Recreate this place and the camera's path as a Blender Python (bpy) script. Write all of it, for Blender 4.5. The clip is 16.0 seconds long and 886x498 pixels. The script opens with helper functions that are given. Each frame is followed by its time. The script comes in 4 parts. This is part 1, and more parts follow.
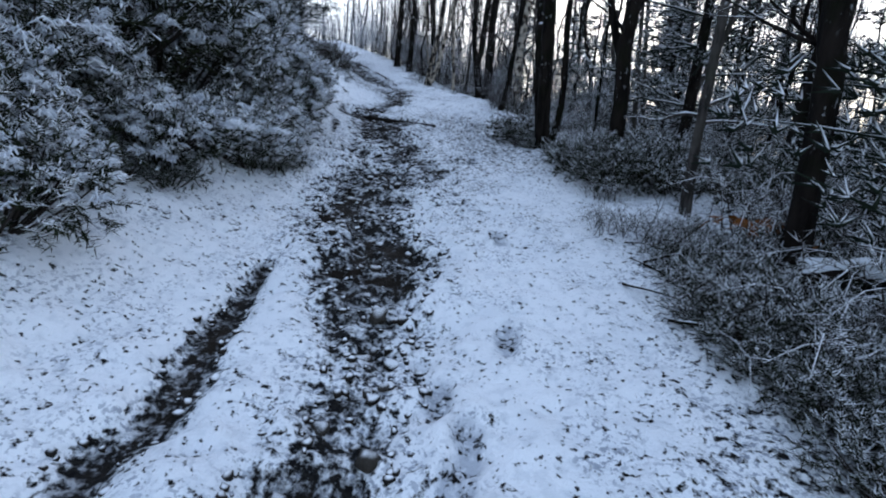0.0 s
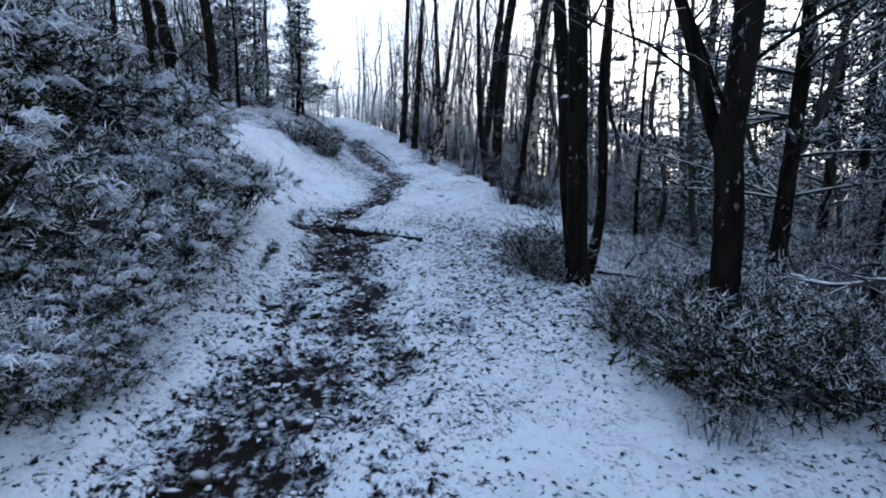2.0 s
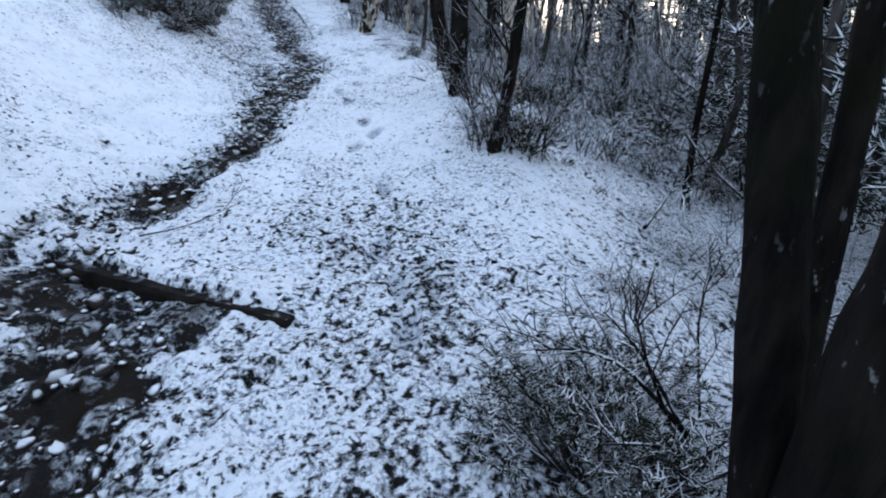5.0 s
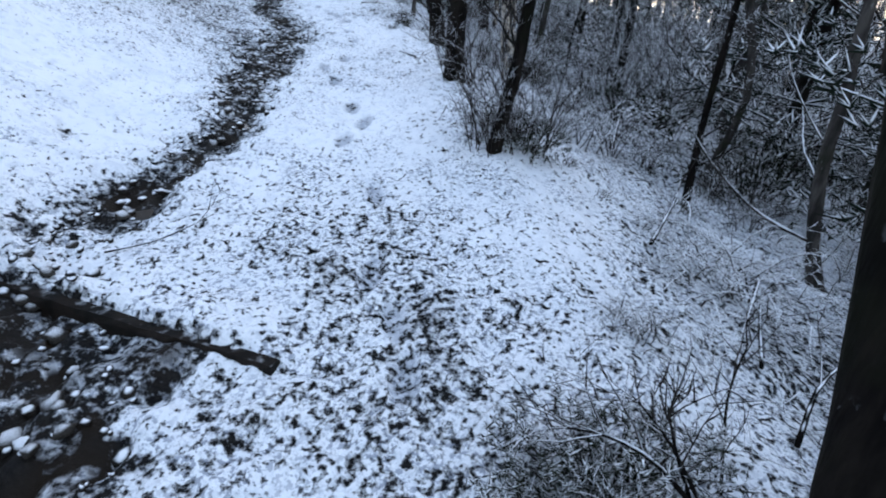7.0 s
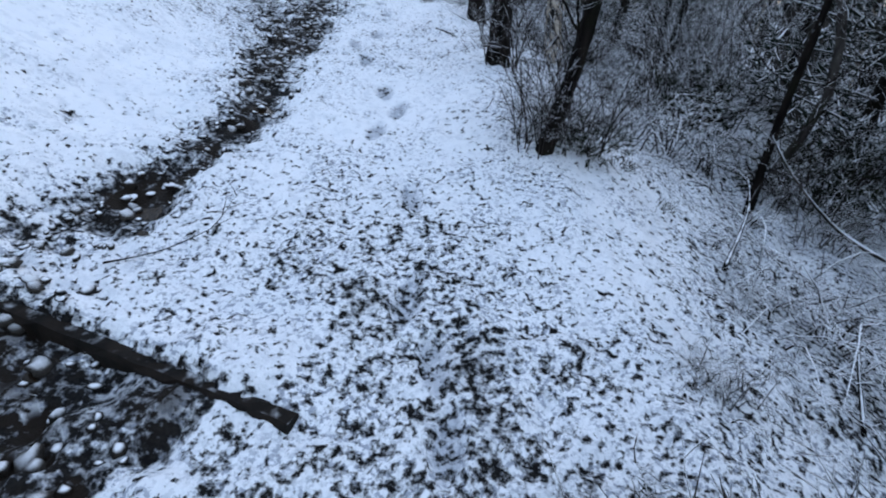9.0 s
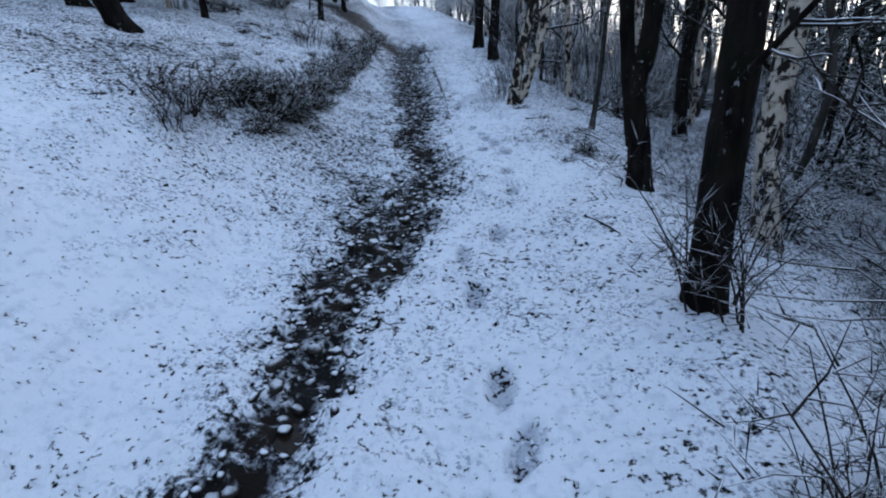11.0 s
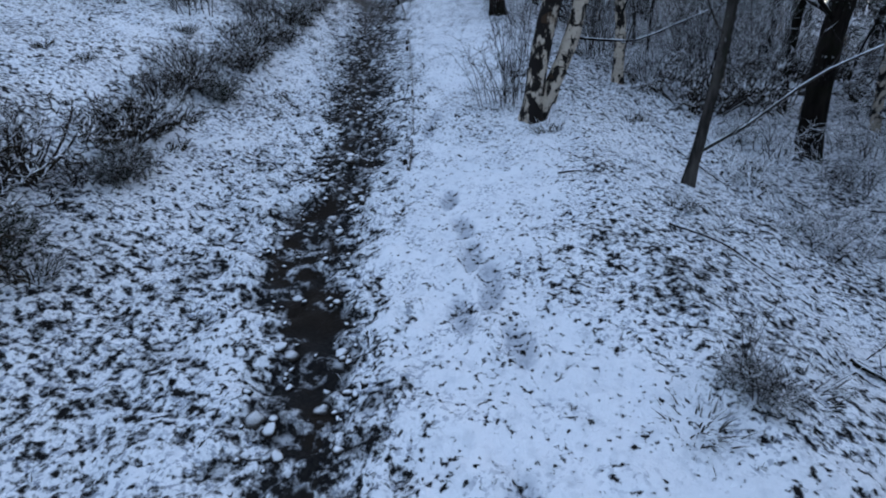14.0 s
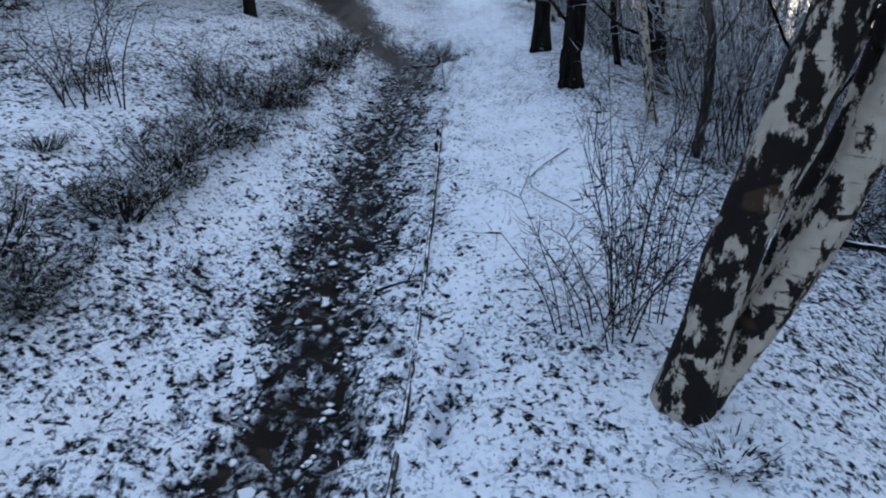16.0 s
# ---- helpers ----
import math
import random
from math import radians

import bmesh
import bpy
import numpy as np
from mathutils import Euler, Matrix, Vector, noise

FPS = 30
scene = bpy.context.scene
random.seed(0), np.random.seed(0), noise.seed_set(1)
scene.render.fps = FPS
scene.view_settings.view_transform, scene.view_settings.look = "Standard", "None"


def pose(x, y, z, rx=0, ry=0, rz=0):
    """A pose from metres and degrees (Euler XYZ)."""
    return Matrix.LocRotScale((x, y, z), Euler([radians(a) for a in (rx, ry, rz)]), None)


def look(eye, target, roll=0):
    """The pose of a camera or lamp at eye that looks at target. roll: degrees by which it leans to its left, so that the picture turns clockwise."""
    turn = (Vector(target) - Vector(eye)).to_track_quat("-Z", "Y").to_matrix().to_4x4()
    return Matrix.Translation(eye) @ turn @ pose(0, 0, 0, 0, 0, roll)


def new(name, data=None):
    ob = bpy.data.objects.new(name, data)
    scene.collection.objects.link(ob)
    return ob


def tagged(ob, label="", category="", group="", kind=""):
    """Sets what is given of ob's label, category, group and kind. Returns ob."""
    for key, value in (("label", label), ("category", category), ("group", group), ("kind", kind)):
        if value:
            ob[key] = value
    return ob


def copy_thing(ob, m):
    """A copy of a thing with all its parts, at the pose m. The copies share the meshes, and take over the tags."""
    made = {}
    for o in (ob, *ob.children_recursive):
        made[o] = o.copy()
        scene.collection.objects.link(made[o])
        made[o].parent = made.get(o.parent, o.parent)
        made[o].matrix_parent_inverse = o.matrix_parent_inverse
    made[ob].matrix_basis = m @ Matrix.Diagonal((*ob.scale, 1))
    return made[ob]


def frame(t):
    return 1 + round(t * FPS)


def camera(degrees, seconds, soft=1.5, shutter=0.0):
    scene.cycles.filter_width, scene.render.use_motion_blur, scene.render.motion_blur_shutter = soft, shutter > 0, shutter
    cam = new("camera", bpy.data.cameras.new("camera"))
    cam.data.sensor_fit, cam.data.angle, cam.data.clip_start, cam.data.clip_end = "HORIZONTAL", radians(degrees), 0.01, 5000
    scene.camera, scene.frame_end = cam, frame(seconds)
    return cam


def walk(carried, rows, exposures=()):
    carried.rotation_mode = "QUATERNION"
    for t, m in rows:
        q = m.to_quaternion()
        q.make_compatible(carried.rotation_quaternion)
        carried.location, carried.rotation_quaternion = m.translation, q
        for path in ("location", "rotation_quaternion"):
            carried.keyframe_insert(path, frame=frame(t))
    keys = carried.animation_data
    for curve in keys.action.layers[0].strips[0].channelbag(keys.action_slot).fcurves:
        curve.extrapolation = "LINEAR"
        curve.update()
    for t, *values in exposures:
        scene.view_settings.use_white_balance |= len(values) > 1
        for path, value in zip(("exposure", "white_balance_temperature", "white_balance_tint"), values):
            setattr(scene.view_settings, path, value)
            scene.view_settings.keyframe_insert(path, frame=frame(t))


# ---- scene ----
cam = camera(82.0, 16.0, soft=2.0)
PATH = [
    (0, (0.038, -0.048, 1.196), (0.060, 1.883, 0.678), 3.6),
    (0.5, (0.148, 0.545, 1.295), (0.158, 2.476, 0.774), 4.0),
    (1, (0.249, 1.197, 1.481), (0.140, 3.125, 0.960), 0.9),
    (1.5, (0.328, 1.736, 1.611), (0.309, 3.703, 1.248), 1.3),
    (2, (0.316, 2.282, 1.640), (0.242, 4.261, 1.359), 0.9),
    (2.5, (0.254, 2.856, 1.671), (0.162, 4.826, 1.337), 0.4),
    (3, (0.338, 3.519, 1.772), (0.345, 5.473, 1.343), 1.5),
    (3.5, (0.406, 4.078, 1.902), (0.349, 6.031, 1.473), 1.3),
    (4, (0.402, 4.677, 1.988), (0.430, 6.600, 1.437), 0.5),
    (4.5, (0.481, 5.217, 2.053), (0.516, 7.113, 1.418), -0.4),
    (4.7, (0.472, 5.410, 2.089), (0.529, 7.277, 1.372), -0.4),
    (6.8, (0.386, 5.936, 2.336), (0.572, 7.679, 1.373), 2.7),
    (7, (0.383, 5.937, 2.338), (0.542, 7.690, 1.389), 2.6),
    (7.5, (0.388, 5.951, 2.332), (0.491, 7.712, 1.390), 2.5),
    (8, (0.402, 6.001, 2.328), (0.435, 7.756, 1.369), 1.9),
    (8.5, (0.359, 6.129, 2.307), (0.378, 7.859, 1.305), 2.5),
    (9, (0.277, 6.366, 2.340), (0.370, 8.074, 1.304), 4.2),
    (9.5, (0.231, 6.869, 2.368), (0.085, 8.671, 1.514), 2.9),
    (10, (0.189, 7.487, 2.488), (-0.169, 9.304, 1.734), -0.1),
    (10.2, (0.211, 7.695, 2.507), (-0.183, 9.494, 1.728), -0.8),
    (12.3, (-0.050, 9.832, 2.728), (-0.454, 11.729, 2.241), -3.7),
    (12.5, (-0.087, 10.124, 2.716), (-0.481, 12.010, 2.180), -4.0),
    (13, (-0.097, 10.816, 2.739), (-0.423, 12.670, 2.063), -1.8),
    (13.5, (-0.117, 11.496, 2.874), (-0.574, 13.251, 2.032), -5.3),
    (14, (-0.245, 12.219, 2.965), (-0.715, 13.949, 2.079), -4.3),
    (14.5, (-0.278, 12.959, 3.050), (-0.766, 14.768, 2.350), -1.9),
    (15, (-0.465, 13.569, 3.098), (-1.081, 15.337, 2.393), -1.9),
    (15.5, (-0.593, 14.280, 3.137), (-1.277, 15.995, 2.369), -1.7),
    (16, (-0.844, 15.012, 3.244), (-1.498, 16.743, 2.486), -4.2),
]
EXPOSURES = [
    (0, 0.36, 5700, 13),
    (2.5, 0.40, 5450, 13),
    (4.5, 0.80, 5850, 13),
    (7, 1.03, 5900, 13),
    (9, 0.86, 5850, 13),
    (10, 0.54, 5650, 13),
    (12.5, 0.22, 5250, 13),
    (14.5, 0.48, 5600, 13),
    (15.5, 0.33, 5650, 13),
    (16, 0.48, 5600, 13),
]
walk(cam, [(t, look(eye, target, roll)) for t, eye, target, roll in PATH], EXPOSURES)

# ---- light: a clear winter dawn, the sun still behind the trees ahead ----
world = bpy.data.worlds.new("winter_sky")
scene.world = world
world.use_nodes = True
wn, wl = world.node_tree.nodes, world.node_tree.links
sky = wn.new("ShaderNodeTexSky")
sky.sky_type = "NISHITA"
sky.sun_disc = False
sky.sun_elevation = radians(9)
sky.sun_rotation = radians(20)
sky.air_density = 1.0
sky.dust_density = 1.5
sky.ozone_density = 2.0
veil = wn.new("ShaderNodeGamma")  # thin high cloud evens out the sky
veil.inputs[1].default_value = 0.5
pale = wn.new("ShaderNodeHueSaturation")
pale.inputs["Saturation"].default_value = 0.78
wl.new(sky.outputs[0], veil.inputs[0])
wl.new(veil.outputs[0], pale.inputs["Color"])
wl.new(pale.outputs[0], wn["Background"].inputs[0])
wn["Background"].inputs[1].default_value = 0.55
sun = new("sun", bpy.data.lights.new("sun", "SUN"))
sun.data.energy = 0.5
sun.data.angle = radians(25)
sun.data.color = (1.0, 0.86, 0.72)
sun.matrix_basis = look((0, 0, 0), (-math.sin(radians(20)), -math.cos(radians(20)), -math.tan(radians(12))))
scene.view_settings.exposure = 0.0


# ---- materials ----
class Nodes:
    """A node material with short calls for the nodes used below."""

    def __init__(self, name, rough=0.8):
        self.m = bpy.data.materials.new(name)
        self.m.use_nodes = True
        self.n, self.l = self.m.node_tree.nodes, self.m.node_tree.links
        self.b = self.n["Principled BSDF"]
        self.b.inputs["Roughness"].default_value = rough
        self.b.inputs["Specular IOR Level"].default_value = 0.3
        self.tc = self.n.new("ShaderNodeTexCoord").outputs["Object"]

    def put(self, value, socket):
        if isinstance(value, (int, float)):
            socket.default_value = value
        elif isinstance(value, tuple):
            socket.default_value = (*value, 1)
        else:
            self.l.new(value, socket)

    def noise(self, scale, detail=3.0, rough=0.55, stretch=None):
        t = self.n.new("ShaderNodeTexNoise")
        t.inputs["Scale"].default_value, t.inputs["Detail"].default_value, t.inputs["Roughness"].default_value = scale, detail, rough
        if stretch:
            mp = self.n.new("ShaderNodeMapping")
            mp.inputs["Scale"].default_value = stretch
            self.l.new(self.tc, mp.inputs[0])
            self.l.new(mp.outputs[0], t.inputs["Vector"])
        else:
            self.l.new(self.tc, t.inputs["Vector"])
        return t.outputs["Fac"]

    def math(self, op, a, b=0.0, c=0.0):
        t = self.n.new("ShaderNodeMath")
        t.operation = op
        for v, s in zip((a, b, c), t.inputs):
            self.put(v, s)
        return t.outputs[0]

    def ramp(self, value, lo, hi):
        t = self.n.new("ShaderNodeMapRange")
        t.interpolation_type = "SMOOTHSTEP"
        self.put(value, t.inputs[0])
        self.put(lo, t.inputs[1])
        self.put(hi, t.inputs[2])
        return t.outputs[0]

    def mix(self, f, a, b):
        t = self.n.new("ShaderNodeMix")
        t.data_type = "RGBA"
        self.put(f, t.inputs["Factor"])
        self.put(a, t.inputs["A"])
        self.put(b, t.inputs["B"])
        return t.outputs["Result"]

    def up(self):
        g = self.n.new("ShaderNodeNewGeometry")
        s = self.n.new("ShaderNodeSeparateXYZ")
        self.l.new(g.outputs["Normal"], s.inputs[0])
        return s.outputs[2]

    def snowed(self, colour, lo, hi, scale, spread=0.8):
        """Lays snow on what faces up, broken by noise."""
        f = self.math("MULTIPLY_ADD", self.math("SUBTRACT", self.noise(scale, 2), 0.5), spread, self.up())
        f = self.ramp(f, lo, hi)
        return self.mix(f, colour, SNOW), f

    def bump(self, height, strength, distance):
        t = self.n.new("ShaderNodeBump")
        t.inputs["Strength"].default_value, t.inputs["Distance"].default_value = strength, distance
        self.l.new(height, t.inputs["Height"])
        self.l.new(t.outputs[0], self.b.inputs["Normal"])

    def done(self, colour, rough=None):
        self.put(colour, self.b.inputs["Base Color"])
        if rough is not None:
            self.put(rough, self.b.inputs["Roughness"])
        return self.m


SNOW = (0.86, 0.88, 0.92)


def ground_material():
    k = Nodes("snowy_ground")
    at = k.n.new("ShaderNodeAttribute")
    at.attribute_name = "bare"
    bare = at.outputs["Fac"]
    fine, mid, big = k.noise(34, 4, 0.6), k.noise(9, 3), k.noise(2.2, 2)
    weight = k.math("MULTIPLY_ADD", bare, -0.45, 0.85)
    clump = k.noise(15, 3, 0.6)
    speck = k.math("ADD", k.math("MULTIPLY", fine, weight), k.math("MULTIPLY", clump, k.math("SUBTRACT", 1.0, weight)))
    limit = k.math("MULTIPLY_ADD", bare, -0.215, 0.652)
    soft = k.math("MULTIPLY_ADD", bare, 0.05, 0.025)
    f = k.ramp(speck, k.math("SUBTRACT", limit, soft), k.math("ADD", limit, soft))
    f = k.math("MAXIMUM", f, k.math("MULTIPLY", k.ramp(bare, 0.86, 1.0), k.ramp(mid, 0.47, 0.56)))
    f = k.math("MAXIMUM", f, k.ramp(bare, 0.965, 0.995))
    soil = k.mix(k.ramp(k.noise(55, 3, 0.6), 0.38, 0.65), (0.005, 0.005, 0.006), (0.016, 0.015, 0.014))
    soil = k.mix(k.math("MULTIPLY", k.ramp(bare, 0.8, 1.0), k.ramp(big, 0.34, 0.56)), soil, (0.0125, 0.0085, 0.0055))
    thin = k.mix(k.math("MULTIPLY", k.ramp(k.noise(60, 2), 0.45, 0.7), k.ramp(bare, 0.15, 0.6)), SNOW, (0.62, 0.65, 0.69))
    thin = k.mix(k.math("MULTIPLY", k.ramp(big, 0.45, 0.7), 0.25), thin, (0.66, 0.71, 0.78))
    # mottling puts the light and dark of snow lumps into the colour
    thin = k.mix(k.math("MULTIPLY", k.ramp(k.noise(17, 3), 0.48, 0.66), 0.35), thin, (0.56, 0.60, 0.66))
    # grey grain: thin snow specks, with shading of small lumps painted in
    grey = k.math("MULTIPLY", k.ramp(k.noise(44, 3, 0.6), 0.52, 0.60), k.ramp(k.math("MULTIPLY_ADD", bare, 0.5, k.noise(3.4, 3)), 0.53, 0.78))
    thin = k.mix(k.math("MULTIPLY", grey, 0.8), thin, (0.27, 0.30, 0.37))
    slush = k.math("MULTIPLY", k.ramp(bare, 0.5, 0.85), k.ramp(k.noise(6, 3), 0.36, 0.6))
    thin = k.mix(k.math("MULTIPLY", slush, 0.75), thin, (0.30, 0.31, 0.33))
    pk = k.n.new("ShaderNodeAttribute")
    pk.attribute_name = "packed"
    thin = k.mix(k.math("MULTIPLY", pk.outputs["Fac"], k.ramp(k.noise(24, 3), 0.22, 0.5)), thin, (0.40, 0.43, 0.49))
    colour = k.mix(f, thin, soil)
    wet = k.math("MULTIPLY", k.ramp(bare, 0.8, 1.0), f)
    rough = k.math("MULTIPLY_ADD", wet, -0.25, 0.88)
    k.b.inputs["Specular IOR Level"].default_value = 0.12
    k.bump(k.math("SUBTRACT", k.math("MULTIPLY", k.noise(70, 3), 0.4), f), 0.8, 0.025)
    return k.done(colour, rough)


def bark_material(name, a, b, moss, snow_lo, snow_hi):
    k = Nodes(name, 0.95)
    grain = k.noise(14, 4, 0.6, (1, 1, 0.22))
    colour = k.mix(k.ramp(grain, 0.35, 0.68), a, b)
    colour = k.mix(k.math("MULTIPLY", k.ramp(k.noise(3.2, 3), 0.5, 0.66), 0.7), colour, moss)
    colour, f = k.snowed(colour, snow_lo, snow_hi, 11, 0.9)
    fleck = k.math("MULTIPLY", k.ramp(k.noise(34, 3, 0.6, (1, 1, 0.5)), 0.62, 0.70), k.ramp(k.noise(2.3, 2), 0.48, 0.62))
    colour = k.mix(k.math("MULTIPLY", fleck, 0.3), colour, SNOW)
    k.b.inputs["Specular IOR Level"].default_value = 0.08
    k.bump(grain, 1.0, 0.035)
    return k.done(colour)


def birch_material(name, dark):
    k = Nodes(name, 0.8)
    k.b.inputs["Specular IOR Level"].default_value = 0.15
    band = k.noise(9, 3, 0.6, (0.7, 0.7, 3.2))
    patch = k.noise(13, 5, 0.65, (1, 1, 0.55))
    colour = k.mix(k.noise(20, 3), (0.30, 0.255, 0.20), (0.56, 0.49, 0.41))
    colour = k.mix(k.ramp(band, 0.60, 0.68), colour, (0.03, 0.025, 0.022))
    colour = k.mix(k.ramp(patch, dark, dark + 0.06), colour, (0.011, 0.009, 0.008))
    colour = k.mix(k.math("MULTIPLY", k.ramp(k.noise(7, 2), 0.62, 0.7), 0.4), colour, (0.09, 0.055, 0.03))
    colour, f = k.snowed(colour, 0.62, 0.85, 14)
    k.bump(k.math("ADD", band, patch), 0.6, 0.015)
    return k.done(colour)


def plant_material(name, a, b, scale, snow_lo, snow_hi, spread=0.9, rough=0.75):
    k = Nodes(name, rough)
    k.b.inputs["Specular IOR Level"].default_value = 0.12
    isl = k.n.new("ShaderNodeNewGeometry").outputs["Random Per Island"]
    colour = k.mix(isl, a, b)
    colour, f = k.snowed(colour, snow_lo, snow_hi, scale, spread)
    return k.done(colour)


def plain_material(name, a, b, scale, rough=0.8, snow=None, bump=0.4):
    k = Nodes(name, rough)
    k.b.inputs["Specular IOR Level"].default_value = 0.15
    n = k.noise(scale, 4, 0.6)
    colour = k.mix(k.ramp(n, 0.35, 0.65), a, b)
    if snow:
        colour, f = k.snowed(colour, snow[0], snow[1], scale * 1.5, 0.7)
    k.bump(n, bump, 0.015)
    return k.done(colour)


M_GROUND = ground_material()
M_BARK = bark_material("dark_bark", (0.003, 0.0025, 0.0025), (0.015, 0.012, 0.010), (0.007, 0.008, 0.004), 0.78, 1.02)
M_GREYBARK = bark_material("grey_bark", (0.020, 0.018, 0.017), (0.08, 0.072, 0.066), (0.022, 0.025, 0.015), 0.45, 0.75)
M_BIRCH = birch_material("birch_bark", 0.50)
M_DARKBIRCH = birch_material("dark_birch_bark", 0.425)
M_TWIG = plant_material("bare_twigs", (0.012, 0.009, 0.008), (0.028, 0.022, 0.019), 5, 0.55, 1.0)
M_FROST = plant_material("frosted_twigs", (0.016, 0.013, 0.012), (0.042, 0.036, 0.033), 3, 0.2, 0.85, 1.3)
# pale base colour holds the haze of distance; the snow mix adds frost
M_FAR = plant_material("far_hazy_frosted_twigs", (0.16, 0.16, 0.18), (0.30, 0.31, 0.34), 5, -0.3, 0.6)
M_GORSE = plant_material("gorse_shoots", (0.006, 0.009, 0.005), (0.022, 0.028, 0.012), 3.0, 0.33, 0.80, 2.6)
M_THICKET = plant_material("thicket_shoots", (0.006, 0.008, 0.004), (0.018, 0.022, 0.009), 3.5, 0.48, 1.1, 1.6)
M_HEATH = plant_material("heather_shoots", (0.011, 0.008, 0.006), (0.030, 0.022, 0.011), 3.5, 0.4, 1.05, 1.7)
M_PINE = plant_material("pine_needles", (0.005, 0.009, 0.006), (0.012, 0.018, 0.011), 3, 0.45, 1.0, 1.1)
M_GRASS = plant_material("dead_grass", (0.014, 0.014, 0.010), (0.055, 0.045, 0.028), 8, 0.35, 0.9)
M_STONE = plain_material("wet_stone", (0.016, 0.014, 0.012), (0.06, 0.052, 0.045), 16, 0.6, (0.6, 1.15))
M_CLOD = plain_material("mud_clod", (0.008, 0.007, 0.006), (0.022, 0.016, 0.012), 18, 0.7, (0.40, 0.85))
M_HEAP = plain_material("snow_capped_clods", (0.009, 0.009, 0.009), (0.024, 0.019, 0.015), 14, 0.8, (0.5, 1.0))
M_TIMBER = plain_material("wet_timber", (0.006, 0.005, 0.004), (0.018, 0.013, 0.010), 12, 0.75, (1.0, 1.3))
M_BOARD = plain_material("weathered_board", (0.02, 0.016, 0.014), (0.06, 0.05, 0.045), 12, 0.7, (0.85, 1.1))
M_SNOW = plain_material("snow", (0.76, 0.80, 0.87), (0.83, 0.86, 0.91), 20, 0.7, None, 0.5)
M_LOAD = plain_material("laden_snow", (0.60, 0.64, 0.71), (0.84, 0.86, 0.91), 6, 0.8, None, 0.3)
M_LEAF = plant_material("brown_beech_leaf", (0.10, 0.034, 0.010), (0.22, 0.085, 0.02), 9, 0.9, 1.3, 0.6, 0.6)
M_WATER = plain_material("muddy_water", (0.016, 0.011, 0.007), (0.030, 0.020, 0.012), 3, 0.22, None, 0.03)


# ---- mesh helpers ----
class Geo:
    def __init__(self):
        self.v, self.f = [], []


def tube(g, pts, radii, sides=6, wob=0.0, rng=random):
    pts = [Vector(p) for p in pts]
    first, n = len(g.v), len(pts)
    ref = Vector((0.31, 0.95, 0.05)) if abs((pts[-1] - pts[0]).normalized().y) < 0.8 else Vector((1, 0.1, 0.1))
    for i, p in enumerate(pts):
        t = (pts[min(i + 1, n - 1)] - pts[max(i - 1, 0)]).normalized()
        a = t.cross(ref).normalized()
        b = t.cross(a)
        for s in range(sides):
            w = 2 * math.pi * s / sides
            r = radii[i] * (1 + (rng.uniform(-wob, wob) if wob else 0))
            q = p + (a * math.cos(w) + b * math.sin(w)) * r
            g.v.append((q.x, q.y, q.z))
    for i in range(n - 1):
        for s in range(sides):
            a, b = first + i * sides + s, first + i * sides + (s + 1) % sides
            g.f.append((a, b, b + sides, a + sides))
    if sides > 4:
        g.f.append(tuple(first + (n - 1) * sides + s for s in range(sides)))
        g.f.append(tuple(first + s for s in reversed(range(sides))))


def spikes(P, D, L, R, bend):
    """Many thin three-sided shoots at once: bases P, directions D, lengths L, radii R, sag bend."""
    n = len(P)
    D = D / np.linalg.norm(D, axis=1, keepdims=True)
    ref = np.tile([0.3, 0.2, 0.93], (n, 1))
    A = np.cross(D, ref)
    A /= np.linalg.norm(A, axis=1, keepdims=True) + 1e-9
    B = np.cross(D, A)
    mid = P + D * (L * 0.55)[:, None] + np.array([0, 0, 1.0]) * (bend * 0.3 * L)[:, None]
    tip = P + D * L[:, None] + np.array([0, 0, 1.0]) * (bend * L)[:, None]
    V = np.zeros((n, 7, 3))
    for s in range(3):
        w = 2 * math.pi * s / 3
        o = (A * math.cos(w) + B * math.sin(w)) * R[:, None]
        V[:, s], V[:, 3 + s] = P + o, mid + o * 0.75
    V[:, 6] = tip
    base = (np.arange(n) * 7)[:, None]
    quads = np.concatenate([base + np.array([s, (s + 1) % 3, 3 + (s + 1) % 3, 3 + s]) for s in range(3)])
    tris = np.concatenate([base + np.array([3 + s, 3 + (s + 1) % 3, 6]) for s in range(3)])
    g = Geo()
    g.v, g.f = V.reshape(-1, 3).tolist(), quads.tolist() + tris.tolist()
    return g


def shoots(P, D, L, R):
    """Many short pointed shoots at once: three-sided, straight."""
    n = len(P)
    D = D / np.linalg.norm(D, axis=1, keepdims=True)
    A = np.cross(D, np.tile([0.3, 0.2, 0.93], (n, 1)))
    A /= np.linalg.norm(A, axis=1, keepdims=True) + 1e-9
    B = np.cross(D, A)
    V = np.zeros((n, 4, 3))
    for s in range(3):
        w = 2 * math.pi * s / 3
        V[:, s] = P + (A * math.cos(w) + B * math.sin(w)) * R[:, None]
    V[:, 3] = P + D * L[:, None]
    base = (np.arange(n) * 4)[:, None]
    g = Geo()
    g.v, g.f = V.reshape(-1, 3).tolist(), np.concatenate([base + np.array([s, (s + 1) % 3, 3]) for s in range(3)]).tolist()
    return g


def merge(g, h):
    k = len(g.v)
    g.v += h.v
    g.f += [tuple(i + k for i in f) for f in h.f]


def mesh_of(name, g, material, smooth=True):
    me = bpy.data.meshes.new(name)
    me.from_pydata(g.v, [], g.f)
    me.polygons.foreach_set("use_smooth", [smooth] * len(me.polygons))
    me.materials.append(material)
    me.update()
    return me


